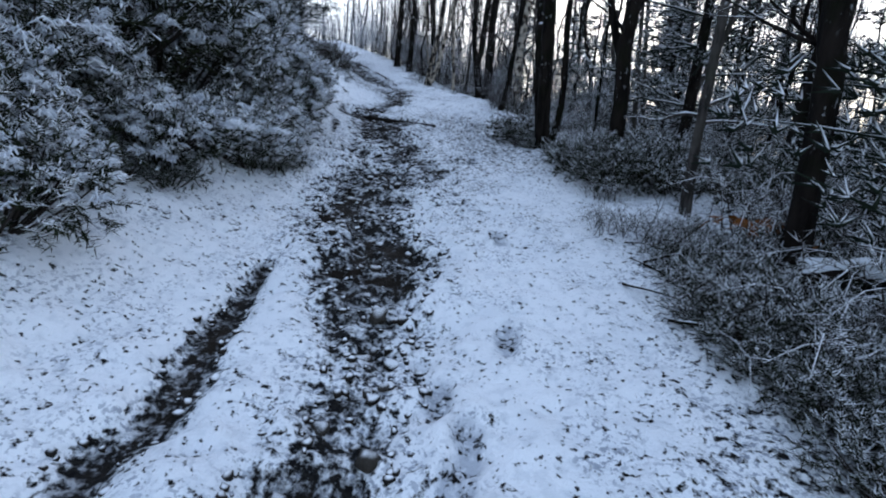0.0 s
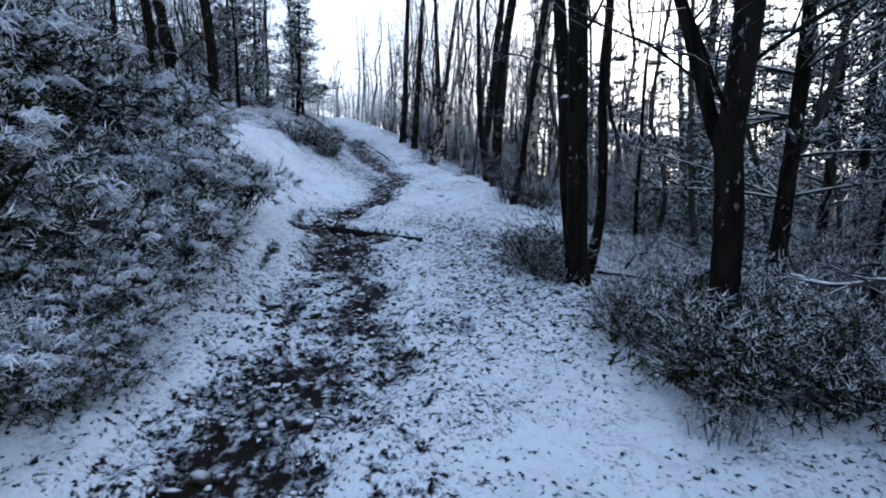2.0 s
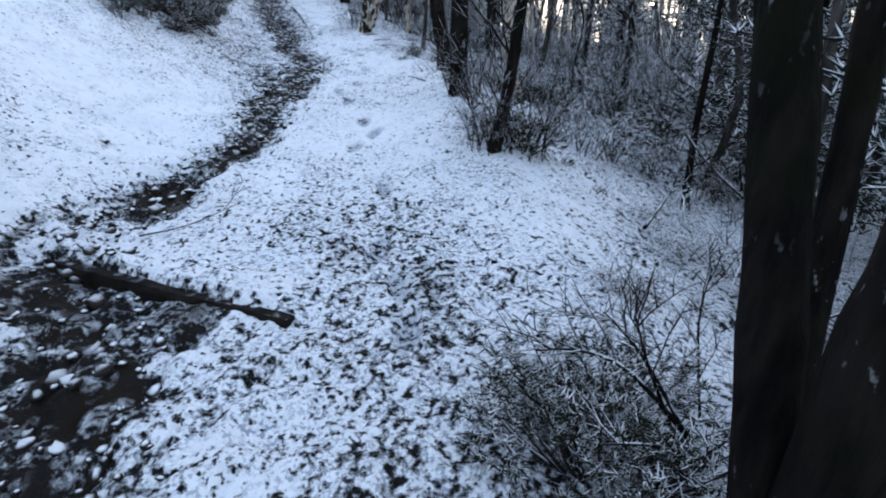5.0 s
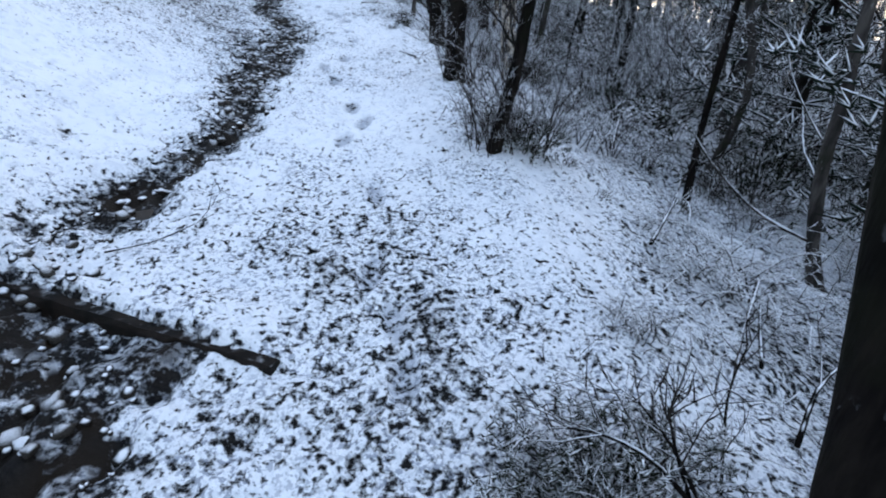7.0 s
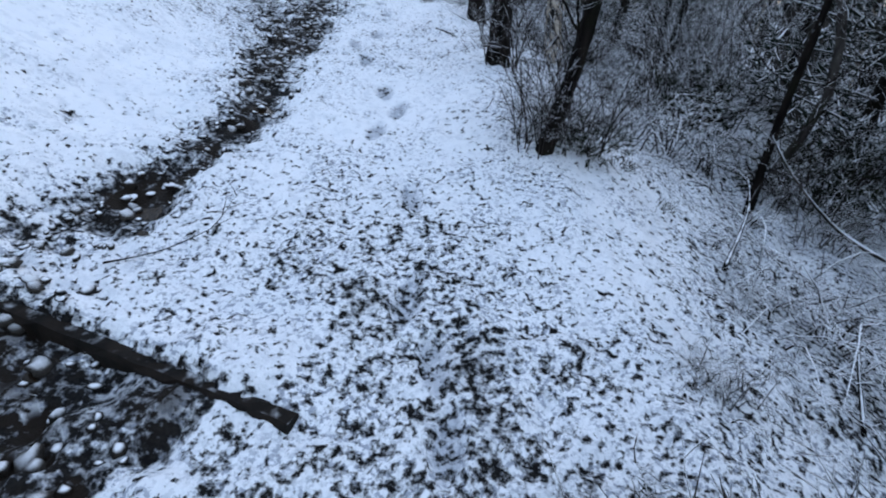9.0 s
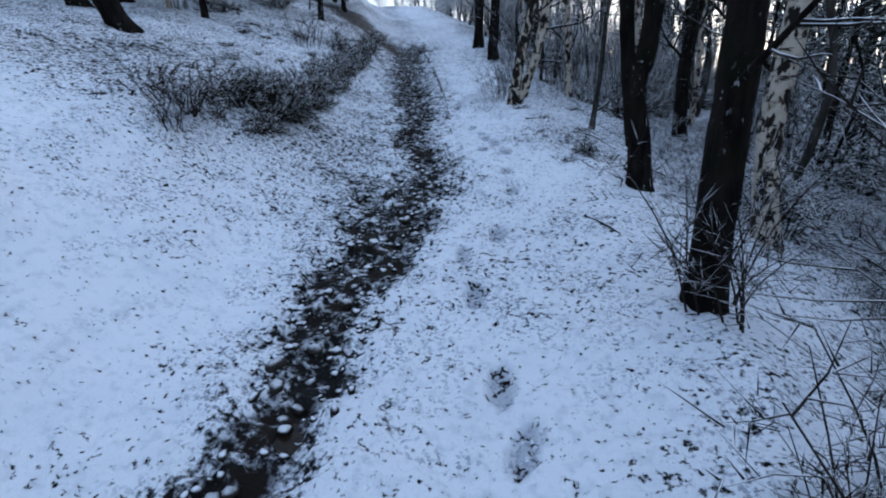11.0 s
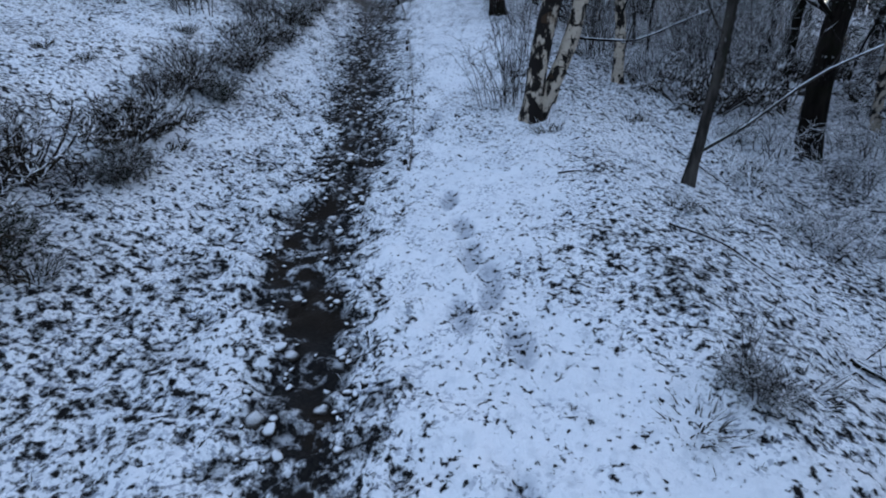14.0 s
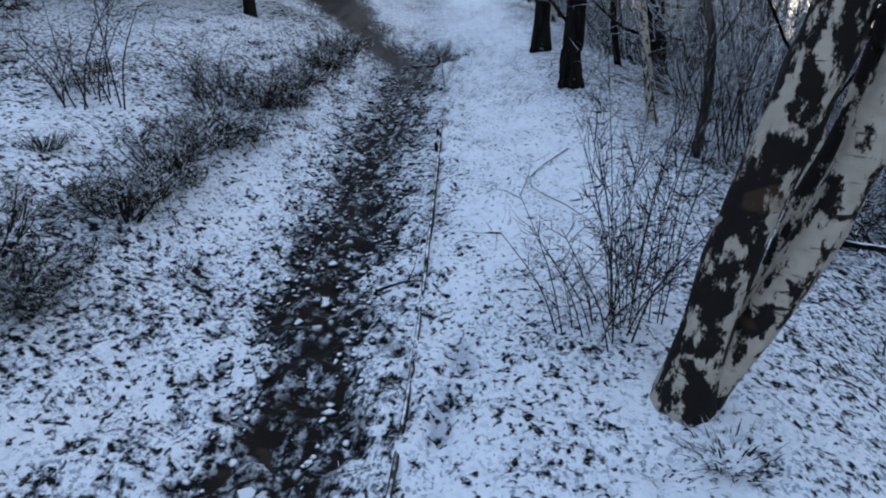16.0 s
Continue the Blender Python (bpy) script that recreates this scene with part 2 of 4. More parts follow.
def part(name, g, material, parent, label="", smooth=True, kind=""):
    ob = new(name, mesh_of(name, g, material, smooth))
    ob.parent = parent
    if label:
        ob["label"] = label
    if kind:
        ob["kind"] = kind
    return ob


def thing(name, at, label, category, group="", kind=""):
    ob = new(name)
    ob.empty_display_size = 0.1
    ob.matrix_basis = Matrix.Translation(at)
    return tagged(ob, label, category, group, kind)


# ---- the lie of the land ----
def hashed(ix, iy, seed):
    h = (ix.astype(np.int64) * 374761393 + iy.astype(np.int64) * 668265263 + seed * 974634571) & 0xFFFFFFFF
    h = ((h ^ (h >> 13)) * 1274126177) & 0xFFFFFFFF
    return ((h ^ (h >> 16)) & 0xFFFF) / 65535.0


def rough_noise(x, y, scale, seed):
    """Smooth random values from -1 to 1 with bumps about 1/scale metres wide."""
    x, y = np.asarray(x, float) * scale, np.asarray(y, float) * scale
    ix, iy = np.floor(x), np.floor(y)
    u, v = x - ix, y - iy
    u, v = u * u * (3 - 2 * u), v * v * (3 - 2 * v)
    a = hashed(ix, iy, seed) * (1 - u) + hashed(ix + 1, iy, seed) * u
    b = hashed(ix, iy + 1, seed) * (1 - u) + hashed(ix + 1, iy + 1, seed) * u
    return (a * (1 - v) + b * v) * 2 - 1


AXIS_Y = [-60, -8, 0, 4, 7, 10, 13, 16, 20, 24, 30, 40, 60, 400]
AXIS_X = [0.0, 0.0, 0.15, 0.35, 0.4, 0.05, -0.35, -1.0, -2.0, -3.0, -5.0, -9.0, -18.0, -150.0]
RISE_Y = [-60, -8, 0, 2.8, 3.85, 5.73, 7.5, 9.7, 13.7, 16.2, 21, 24, 30, 40, 60, 400]
RISE_Z = [-8.0, -1.2, -0.10, 0.30, 0.45, 0.75, 0.98, 1.31, 1.69, 1.90, 2.60, 3.06, 4.12, 5.8, 8.0, 7.4]
BANK_U = [-300, -60, -25, -12, -7, -5, -3.5, -2.9, -2.3, -1.7, -1.4, 0]
BANK_Z = [14.0, 8.6, 5.3, 3.0, 1.87, 1.5, 1.07, 0.85, 0.42, 0.10, 0.02, 0.0]
FALL_U = [0, 0.9, 1.3, 2, 3, 5.4, 10, 20, 60, 300]
FALL_Z = [0, 0, -0.12, -0.38, -0.82, -1.35, -2.6, -5.2, -11, -24]
SHELF_U = [0, 0.9, 2.1, 3, 5.4, 10, 20, 60, 300]
SHELF_Z = [0, 0.02, 0.06, -0.25, -1.1, -2.6, -5.2, -11, -24]
RUT = [(-0.4, -5, .25), (-0.35, 0, .25), (-.28, 1.25, .22), (-.16, 1.9, .15), (-.25, 2.61, .22), (-.52, 3.64, .28), (-.52, 4.4, .30), (-.50, 5.2, .32),
       (-.66, 5.8, .30), (-.70, 6.5, .26), (-.82, 7.1, .24), (-1.10, 7.75, .17), (-1.27, 8.22, .15), (-1.16, 8.55, .15), (-1.06, 8.87, .13), (-.89, 9.67, .15),
       (-.90, 10.2, .17), (-1.03, 10.9, .19), (-1.01, 11.5, .20), (-1.13, 12.1, .25), (-1.01, 12.6, .22), (-1.10, 13.3, .17), (-1.29, 13.8, .15), (-1.73, 14.6, .19),
       (-1.84, 15.5, .19), (-2.06, 16.3, .23), (-2.45, 17.4, .26), (-2.92, 18.9, .28), (-3.57, 21.2, .30), (-4.0, 22.6, .30), (-4.3, 23.5, .5)]
SIDE_RUT = [(-1.1, -3, .12), (-1.05, .6, .13), (-.99, 1.3, .14), (-.93, 1.7, .12), (-.95, 2.1, .09), (-.95, 2.8, .05)]
FAINT_RUT = [(-1.3, 6.2, .04), (-1.42, 7.1, .06), (-1.50, 7.75, .07), (-1.55, 8.2, .07), (-1.63, 8.7, .06), (-1.68, 9.2, .04)]
DRAIN = [(-3.9, 23.5, .45), (-4.7, 23.2, .7), (-5.7, 24.0, .9), (-7.3, 26.2, .8)]
FOOT = [(x, y, (0.15 if i % 2 else -0.12) + max(0, y - 10) * 0.05) for i, (x, y) in enumerate([
    (.40, 7.43), (.35, 7.74), (.24, 8.07), (.22, 8.82), (-.03, 9.54), (-.03, 10.2), (.09, 9.9), (-.25, 10.87), (-.22, 11.68), (-.40, 11.35), (-.22, 12.6), (-.41, 13.89), (-.33, 13.18), (-.68, 14.06), (-.72, 14.54), (-.59, 14.36), (-.57, 14.22), (-.83, 14.86), (-.99, 15.21), (.19, 1.5), (.08, 1.72), (.14, 1.28), (.39, 2.15), (.46, 3.38), (.35, 5.43), (-1.45, 16.74), (-1.44, 16.44)])]
LOG_A, LOG_B = (-1.36, 7.95), (-0.10, 7.48)


def near_line(x, y, line):
    """Distance to a bent line over its half width there: 1 at its edge."""
    best = np.full(np.shape(x), 99.0)
    for (ax, ay, aw), (bx, by, bw) in zip(line, line[1:]):
        dx, dy = bx - ax, by - ay
        t = np.clip(((x - ax) * dx + (y - ay) * dy) / (dx * dx + dy * dy), 0, 1)
        best = np.minimum(best, np.hypot(x - ax - t * dx, y - ay - t * dy) / (aw + t * (bw - aw)))
    return best


def lie(x, y):
    """The ground's height without its small bumps."""
    x, y = np.asarray(x, float), np.asarray(y, float)
    u = x - np.interp(y, AXIS_Y, AXIS_X)
    k = np.clip((y - 5.0) / 2.5, 0, 1)
    brow = 0.09 * np.exp(-((y - 10.2) / 1.3) ** 2) * np.interp(u, [0, 0.9, 1.3, 2.2], [0, 1, 0.8, 0])
    return brow + np.interp(y, RISE_Y, RISE_Z) + np.interp(u, BANK_U, BANK_Z) + np.interp(u, FALL_U, FALL_Z) * k + np.interp(u, SHELF_U, SHELF_Z) * (1 - k)


def relief(x, y):
    """Height and bareness (0 deep snow, 1 open mud) of the ground."""
    u = x - np.interp(y, AXIS_Y, AXIS_X)
    d, s, f, c = near_line(x, y, RUT), near_line(x, y, SIDE_RUT), near_line(x, y, FAINT_RUT), near_line(x, y, DRAIN)
    wob = 0.35 * rough_noise(x, y, 2.6, 3) + 0.3 * rough_noise(x, y, 6.5, 4)
    core = np.exp(-np.clip(0.70 * d + wob, 0, 9) ** 3)
    shoulder = np.exp(-(d / (2.2 + 0.9 * np.clip((y - 11) / 2, 0, 1))) ** 2)
    side = np.exp(-np.clip(s + wob, 0, 9) ** 3)
    faint = np.exp(-(np.clip(f + wob, 0, 9)) ** 2) * np.clip(0.65 + 1.1 * rough_noise(x, y, 3.0, 8), 0, 1)
    drain = np.exp(-np.clip(c + 0.5 * wob, 0, 9) ** 4)
    big, mid, small = rough_noise(x, y, 0.9, 11), rough_noise(x, y, 4.0, 12), rough_noise(x, y, 11.0, 13)
    tiny = rough_noise(x, y, 22.0, 14)
    lumps = np.clip(0.75 * rough_noise(x, y, 12.0, 18) + 0.5 * rough_noise(x, y, 21.0, 19), -1, 1)
    z = lie(x, y) + 0.022 * np.clip(shoulder + 0.25, 0, 1) * lumps + 0.02 * big + (0.010 + 0.014 * shoulder) * mid + (0.014 + 0.018 * shoulder) * small + (0.009 + 0.006 * shoulder) * tiny
    z = z - 0.075 * core * (1 - 0.75 * np.clip((y - 6.6) / 0.4, 0, 1) * np.clip((8.5 - y) / 0.3, 0, 1)) - 0.08 * side - 0.03 * faint - 0.07 * drain
    wood = np.clip((u - 1.3) / 1.2, 0, 1)
    bank = np.clip((-u - 1.7) / 1.0, 0, 1)
    worn = np.exp(-((u + 0.05) / 0.7) ** 2) * np.clip((y - 4.5) / 2, 0, 1) * (1 + 0.35 * np.clip((y - 6.0) / 0.5, 0, 1) * np.clip((8.5 - y) / 0.6, 0, 1)) * np.clip((9.7 - y) / 0.9, 0, 1)
    lane = np.exp(-((u + 1.35) / 0.55) ** 2) * np.clip((y - 10.5) / 2, 0, 1)
    z = z + wood * (0.04 * mid + 0.03 * rough_noise(x, y, 2.0, 15)) + bank * 0.05 * rough_noise(x, y, 2.4, 16)
    open_snow = np.clip((y - 2.8) / 2.5, 0, 1)
    bare = 0.20 + 0.16 * open_snow + 0.16 * big + 0.10 * mid + 0.24 * np.clip((u - 0.75) / 0.5, 0, 1) * np.clip((4.6 - y) / 0.8, 0, 1) + 0.20 * wood + 0.16 * bank + 0.16 * worn + 0.18 * lane - 0.10 * np.clip((y - 9.5) / 2.5, 0, 1) * np.clip((u + 0.75) / 0.4, 0, 1) * np.clip((1.0 - u) / 0.5, 0, 1)
    bare = bare - 0.13 * np.clip((y - 8.5) / 0.8, 0, 1) * np.clip((12.4 - y) / 1.2, 0, 1) - 0.05 * np.clip((y - 11.5) / 1, 0, 1) * np.clip((u + 0.8) / 0.4, 0, 1) * np.clip((14.0 - y) / 1, 0, 1) - 0.07 * np.clip((y - 3.0) / 1, 0, 1) * np.clip((6.2 - y) / 0.6, 0, 1) * np.clip((u + 0.2) / 0.3, 0, 1) - 0.20 * np.clip((-u - 1.2) / 0.4, 0, 1) * np.clip((y - 6.0) / 1.5, 0, 1) * np.clip((13.0 - y) / 2.0, 0, 1)
    bare = bare + 0.15 * np.clip((y - 12.6) / 1.5, 0, 1) * np.clip((u - 0.45) / 0.35, 0, 1) * (1 - wood)
    patch = np.clip(0.8 + 0.45 * rough_noise(x, y, 1.7, 17), 0.45, 1.1)
    patch = np.maximum(patch, 0.95 * np.clip((y - 9.5) / 1.5, 0, 1))
    boggy = np.exp(-((x + 0.95) / 0.38) ** 2 - ((y - 7.2) / 0.55) ** 2)
    bare = np.maximum(bare, 0.9 * boggy * np.clip(0.9 + 0.5 * mid + 0.4 * small, 0.3, 1.0))
    churned = np.clip((y - 2.2) / 0.6, 0, 1) * np.clip((7.6 - y) / 0.5, 0, 1)
    broken = np.clip((y - 4.3) / 1.0, 0, 1) * np.clip((7.0 - y) / 0.4, 0, 1)
    patch = patch * (1 - broken) + broken * np.clip(0.88 + 0.6 * rough_noise(x, y, 3.1, 27) + 0.3 * rough_noise(x, y, 7.0, 28), 0.4, 1.1)
    bare = np.maximum(bare, (0.60 + 0.16 * churned + 0.10 * np.clip((y - 11) / 2, 0, 1)) * shoulder * patch)
    bare = np.maximum.reduce([bare, np.minimum(1.04 * core * patch, 0.955), 0.955 * side, 0.9 * faint, 0.98 * drain])
    bare = bare - (0.05 + 0.42 * np.clip(shoulder, 0, 1) * (1 - 0.55 * core)) * lumps
    # the timber holds the ground above it; below it water has cut a hollow
    ax, ay = LOG_A
    lx, ly = LOG_B[0] - ax, LOG_B[1] - ay
    ll = math.hypot(lx, ly)
    along = ((x - ax) * lx + (y - ay) * ly) / ll
    below = ((y - ay) * lx - (x - ax) * ly) / ll
    inside = np.clip((along + 0.1) / 0.15, 0, 1) * np.clip((ll + 0.05 - along) / 0.3, 0, 1)
    hollow = inside * np.clip(1 - (-below) / 0.5, 0, 1) * (below < 0)
    cut = inside * (below > -0.42) * (below < 0.03) * (along < 0.7 * ll + 0.3 * mid)
    z = z - 0.03 * hollow * np.clip(1.05 - 1.2 * along / ll, 0, 1)
    bare = np.maximum(bare, cut * np.clip(1.0 - 0.35 * along / ll + 0.25 * mid, 0.3, 0.955))
    z = z + 0.06 * inside * np.clip(1 - np.abs(below - 0.05) / 0.3, 0, 1) * (below > 0.02)
    above = inside * (below > 0.04) * (below < 0.5)
    bare = np.where(above > 0.5, np.minimum(bare, 0.32), bare)
    m = trodden(x, y)
    z = z - 0.042 * m
    bare = np.where(m > 0.3, np.maximum(bare, 0.40), bare)
    bare = np.maximum(bare, 1.06 * drain)
    return z, np.clip(bare, 0, 1)


def trodden(x, y):
    """1 inside a footprint, 0 outside all of them."""
    m = np.zeros(np.shape(x))
    for fx, fy, turn in FOOT:
        px, py = (x - fx), (y - fy)
        ct, st = math.cos(turn), math.sin(turn)
        e = np.hypot((px * ct + py * st) / 0.055, (-px * st + py * ct) / 0.14)
        m = np.maximum(m, np.clip((1.15 - e) * 2.2, 0, 0.75))
    return m


def ground_at(x, y):
    z, b = relief(np.array([float(x)]), np.array([float(y)]))
    return float(z[0])


def steps(fine_a, fine_b, fine, end_a, end_b, grow):
    mid = list(np.arange(fine_a, fine_b, fine))
    lo, hi, d = [], [], fine
    p = fine_a
    while p > end_a:
        d *= grow
        p -= d
        lo.append(p)
    p, d = mid[-1], fine
    while p < end_b:
        d *= grow
        p += d
        hi.append(p)
    return np.array(lo[::-1] + mid + hi)


def build_ground():
    us = steps(-3.0, 2.4, 0.030, -280, 280, 1.09)
    ys = steps(0.4, 19.0, 0.032, -55, 380, 1.07)
    U, Y = np.meshgrid(us, ys)
    X = U + np.interp(Y, AXIS_Y, AXIS_X)
    Z, bare = relief(X, Y)
    n, m = len(us), len(ys)
    idx = np.arange(n * m).reshape(m, n)
    faces = np.stack([idx[:-1, :-1], idx[:-1, 1:], idx[1:, 1:], idx[1:, :-1]], -1).reshape(-1, 4)
    me = bpy.data.meshes.new("ground")
    me.from_pydata(np.stack([X, Y, Z], -1).reshape(-1, 3).tolist(), [], faces.tolist())
    me.polygons.foreach_set("use_smooth", [True] * len(me.polygons))
    me.attributes.new("bare", "FLOAT", "POINT").data.foreach_set("value", bare.reshape(-1).astype(np.float32))
    me.attributes.new("packed", "FLOAT", "POINT").data.foreach_set("value", trodden(X, Y).reshape(-1).astype(np.float32))
    me.materials.append(M_GROUND)
    return tagged(new("ground", me), "snow-dusted hillside track with dark muddy ruts and trodden footprints", "ground", kind="structure")


ground = build_ground()

# ---- trees ----
def along(pts, t):
    k = min(int(t * (len(pts) - 1)), len(pts) - 2)
    f = t * (len(pts) - 1) - k
    return pts[k].lerp(pts[k + 1], f), (pts[k + 1] - pts[k]).normalized()


def side_way(rng, way):
    v = Vector((rng.uniform(-1, 1), rng.uniform(-1, 1), rng.uniform(-0.5, 0.8)))
    v = v - way * v.dot(way)
    return v.normalized() if v.length > 0.01 else Vector((1, 0, 0))


def grow(rng, g_limb, g_twig, start, way, length, radius, level, levels, kids, lift=0.05, jitter=0.2):
    """A branch with its forks, thick ones into g_limb and thin ones into g_twig."""
    n = (0, 6, 4, 2)[min(level, 3)]
    pts, d = [Vector(start)], Vector(way).normalized()
    for i in range(n):
        d = (d + Vector((rng.uniform(-jitter, jitter), rng.uniform(-jitter, jitter), rng.uniform(-jitter, jitter) + lift))).normalized()
        pts.append(pts[-1] + d * (length / n))
    radii = [radius * (1 - 0.75 * i / n) for i in range(n + 1)]
    tube(g_limb if level == 1 else g_twig, pts, radii, (0, 5, 4, 3)[min(level, 3)])
    if level < levels:
        for j in range(kids[level - 1]):
            t = 0.2 + 0.78 * (j + rng.random()) / kids[level - 1]
            p, w = along(pts, t)
            grow(rng, g_limb, g_twig, p, w * 0.75 + side_way(rng, w) * 0.8, length * rng.uniform(0.4, 0.62) * (1.15 - 0.5 * t),
                 max(radius * 0.5 * (1 - 0.5 * t), 0.0028), level + 1, levels, kids, lift, jitter)


def bent(pts, n):
    """Points along a smooth line through pts."""
    pts, out = [Vector(p) for p in pts], []
    for i in range(n + 1):
        t = i / n * (len(pts) - 1)
        k = min(int(t), len(pts) - 2)
        f = t - k
        p0, p1, p2, p3 = pts[max(k - 1, 0)], pts[k], pts[k + 1], pts[min(k + 2, len(pts) - 1)]
        out.append(0.5 * (2 * p1 + (p2 - p0) * f + (2 * p0 - 5 * p1 + 4 * p2 - p3) * f * f + (3 * p1 - p0 - 3 * p2 + p3) * f ** 3))
    return out


def trunk_geo(pts, r0, r1, rng, sides=12, n=26, flare=0.55):
    g = Geo()
    line = bent(pts, n)
    total = sum((b - a).length for a, b in zip(line, line[1:]))
    run, radii = 0.0, []
    for i, p in enumerate(line):
        if i:
            run += (p - line[i - 1]).length
        radii.append((r0 + (r1 - r0) * run / total) * (1 + flare * math.exp(-run / 0.16)) * rng.uniform(0.95, 1.05))
    tube(g, line, radii, sides, 0.05, rng)
    return g, line


def own_tree(name, seed, stems, label, bark, limbs=7, low=0.28, reach=1.6, category="tree", group="", levels=3, kids=(7, 5), twig=None, limb_list=()):
    """A tree of its own shape. stems: (points from the foot up, radius at foot, radius at top)."""
    rng = random.Random(seed)
    foot = Vector(stems[0][0][0])
    foot.z = ground_at(foot.x, foot.y) - 0.03
    t = thing(name, foot, label, category, group)
    crown, branch = Geo(), M_BARK if bark == M_BIRCH else bark
    for si, (pts, r0, r1, *own) in enumerate(stems):
        local = [Vector(p) - foot for p in pts]
        if si == 0:
            local[0] = Vector((0, 0, -0.05))
        g, line = trunk_geo(local, r0, r1, rng, flare=0.5 if si == 0 else 0.15)
        part("trunk", g, own[0] if own else bark, t)
        for j in range(limbs):
            f = low + (0.98 - low) * (j + rng.random() * 0.8) / limbs
            p, w = along(line, f)
            gl = Geo()
            grow(rng, gl, crown, p, w * 0.7 + side_way(rng, w), reach * rng.uniform(0.6, 1.2) * (1.2 - 0.6 * f), (r0 + (r1 - r0) * f) * 0.28, 1, levels, kids)
            part("limb", gl, branch, t)
    for pts, r0 in limb_list:
        gl, gs = Geo(), Geo()
        line = bent([Vector(p) - foot for p in pts], 10)
        tube(gl, line, [r0 * (1 - 0.7 * i / 10) for i in range(11)], 6, 0.06, rng)
        for j in range(7):
            p, w = along(line, 0.3 + 0.1 * j)
            grow(rng, gl, crown, p, w * 0.8 + side_way(rng, w) * 0.7, 0.3 * rng.uniform(0.5, 1.2), r0 * 0.3, 2, 3, (4, 3))
        tube(gs, [p + Vector((0, 0, r0 * (0.8 - 0.6 * i / 10))) for i, p in enumerate(line[1:])], [r0 * max(rng.uniform(-.25, .6), .02) * (1 - 0.6 * i / 10) for i in range(10)], 6, 0.25, rng)
        lo = part("limb", gl, branch, t)
        part("snow_cap", gs, M_SNOW, lo, "snow lying along the limb")
    if crown.v:
        part("crown", crown, twig or M_TWIG, t, "bare branching twigs")
    return t


def up_to(pts, height, drift=(0, 0)):
    """Carries a line of trunk points on upward to a height above its foot."""
    a, b = Vector(pts[-2]), Vector(pts[-1])
    d = (b - a).normalized()
    d = Vector((d.x * 0.5 + drift[0], d.y * 0.5 + drift[1], 1)).normalized()
    left = pts[0][2] + height - b.z
    return list(pts) + [tuple(b + d * left * 0.5), tuple(b + d * left + Vector((0.1, 0.1, 0)))]


A1 = [(1.225, 6.32, 0.84), (1.155, 6.45, 1.6), (1.135, 6.62, 2.2), (1.12, 6.76, 2.65)]
A2 = [(1.235, 6.28, 0.80), (1.19, 6.24, 1.5), (1.155, 6.19, 2.05), (1.12, 6.15, 2.6)]
A3 = [(1.36, 6.50, 0.80), (1.50, 6.72, 1.3), (1.52, 6.82, 1.9), (1.50, 6.85, 2.6)]
own_tree("oak_tree", 1, [(up_to(A2, 8, (-.03, 0)), .082, .03), (up_to(A1, 8, (-.05, 0.05)), .066, .022), (up_to(A3, 7, (.06, 0)), .045, .018)],
         "dark wet oak with three stems from one foot beside the track", M_BARK, limbs=6, low=0.55)
B = [(1.67, 4.90, 0.62), (1.66, 4.90, 1.40), (1.635, 4.92, 1.85), (1.67, 4.91, 2.50)]
own_tree("oak_tree", 2, [(up_to(B, 8, (.02, 0)), .074, .028), ([(1.635, 4.92, 1.72), (1.56, 4.98, 1.96), (1.47, 5.03, 2.3), (1.15, 5.3, 3.6), (0.9, 5.6, 5.0)], .038, .018)],
         "dark forked oak standing in a low bramble thicket", M_BARK, limbs=6, low=0.4)
R = [(2.02, 4.02, 0.52), (2.01, 4.03, 0.99), (2.02, 4.02, 1.59), (2.03, 4.01, 2.12), (2.04, 4.01, 2.5)]
own_tree("birch_sapling", 3, [(up_to(R, 6, (.05, 0)), .040, .016)], "slim grey-barked young birch with snow along its low branches", M_GREYBARK,
         limbs=6, low=0.45, reach=1.1,
         limb_list=[([(2.02, 4.02, 1.28), (1.92, 4.15, 1.30), (1.80, 4.31, 1.24), (1.68, 4.42, 1.26)], .018),
                    ([(2.02, 4.02, 1.36), (2.2, 4.0, 1.45), (2.5, 3.95, 1.62)], .017),
                    ([(2.02, 4.02, 1.24), (2.3, 4.05, 1.26), (2.75, 4.0, 1.22)], .014)])
C = [(0.86, 10.82, 1.47), (0.855, 10.82, 2.02), (0.86, 10.82, 2.57), (0.90, 10.82, 3.43)]
own_tree("oak_tree", 4, [(up_to(C, 8, (.12, 0)), .088, .03)], "dark straight oak with thin whips round its foot", M_BARK, limbs=7, low=0.35)
D = [(0.84, 12.97, 1.53), (0.79, 12.98, 2), (0.73, 12.99, 2.36), (0.79, 12.97, 2.62), (0.84, 12.97, 3.13)]
own_tree("oak_tree", 5, [(up_to(D, 8, (.04, 0)), .090, .02), ([(0.76, 12.98, 1.9), (0.66, 12.97, 2.55), (0.60, 12.97, 3.3), (0.51, 12.93, 5.5), (0.3, 12.8, 8.0)], .062, .02)],
         "dark crooked oak that forks above a kinked mossy trunk", M_BARK, limbs=5, low=0.62)
K1 = [(-0.6, 16.7, 2), (-0.51, 16.7, 2.55), (-0.39, 16.7, 3.07), (-0.29, 16.71, 3.65)]
K2 = [(-0.54, 16.73, 1.95), (-0.29, 16.75, 2.571), (-0.19, 16.74, 3.001), (-0.1, 16.74, 3.451)]
K3 = [(-0.42, 16.92, 2.056), (-0.28, 17, 2.608), (-0.12, 17.05, 3.309)]
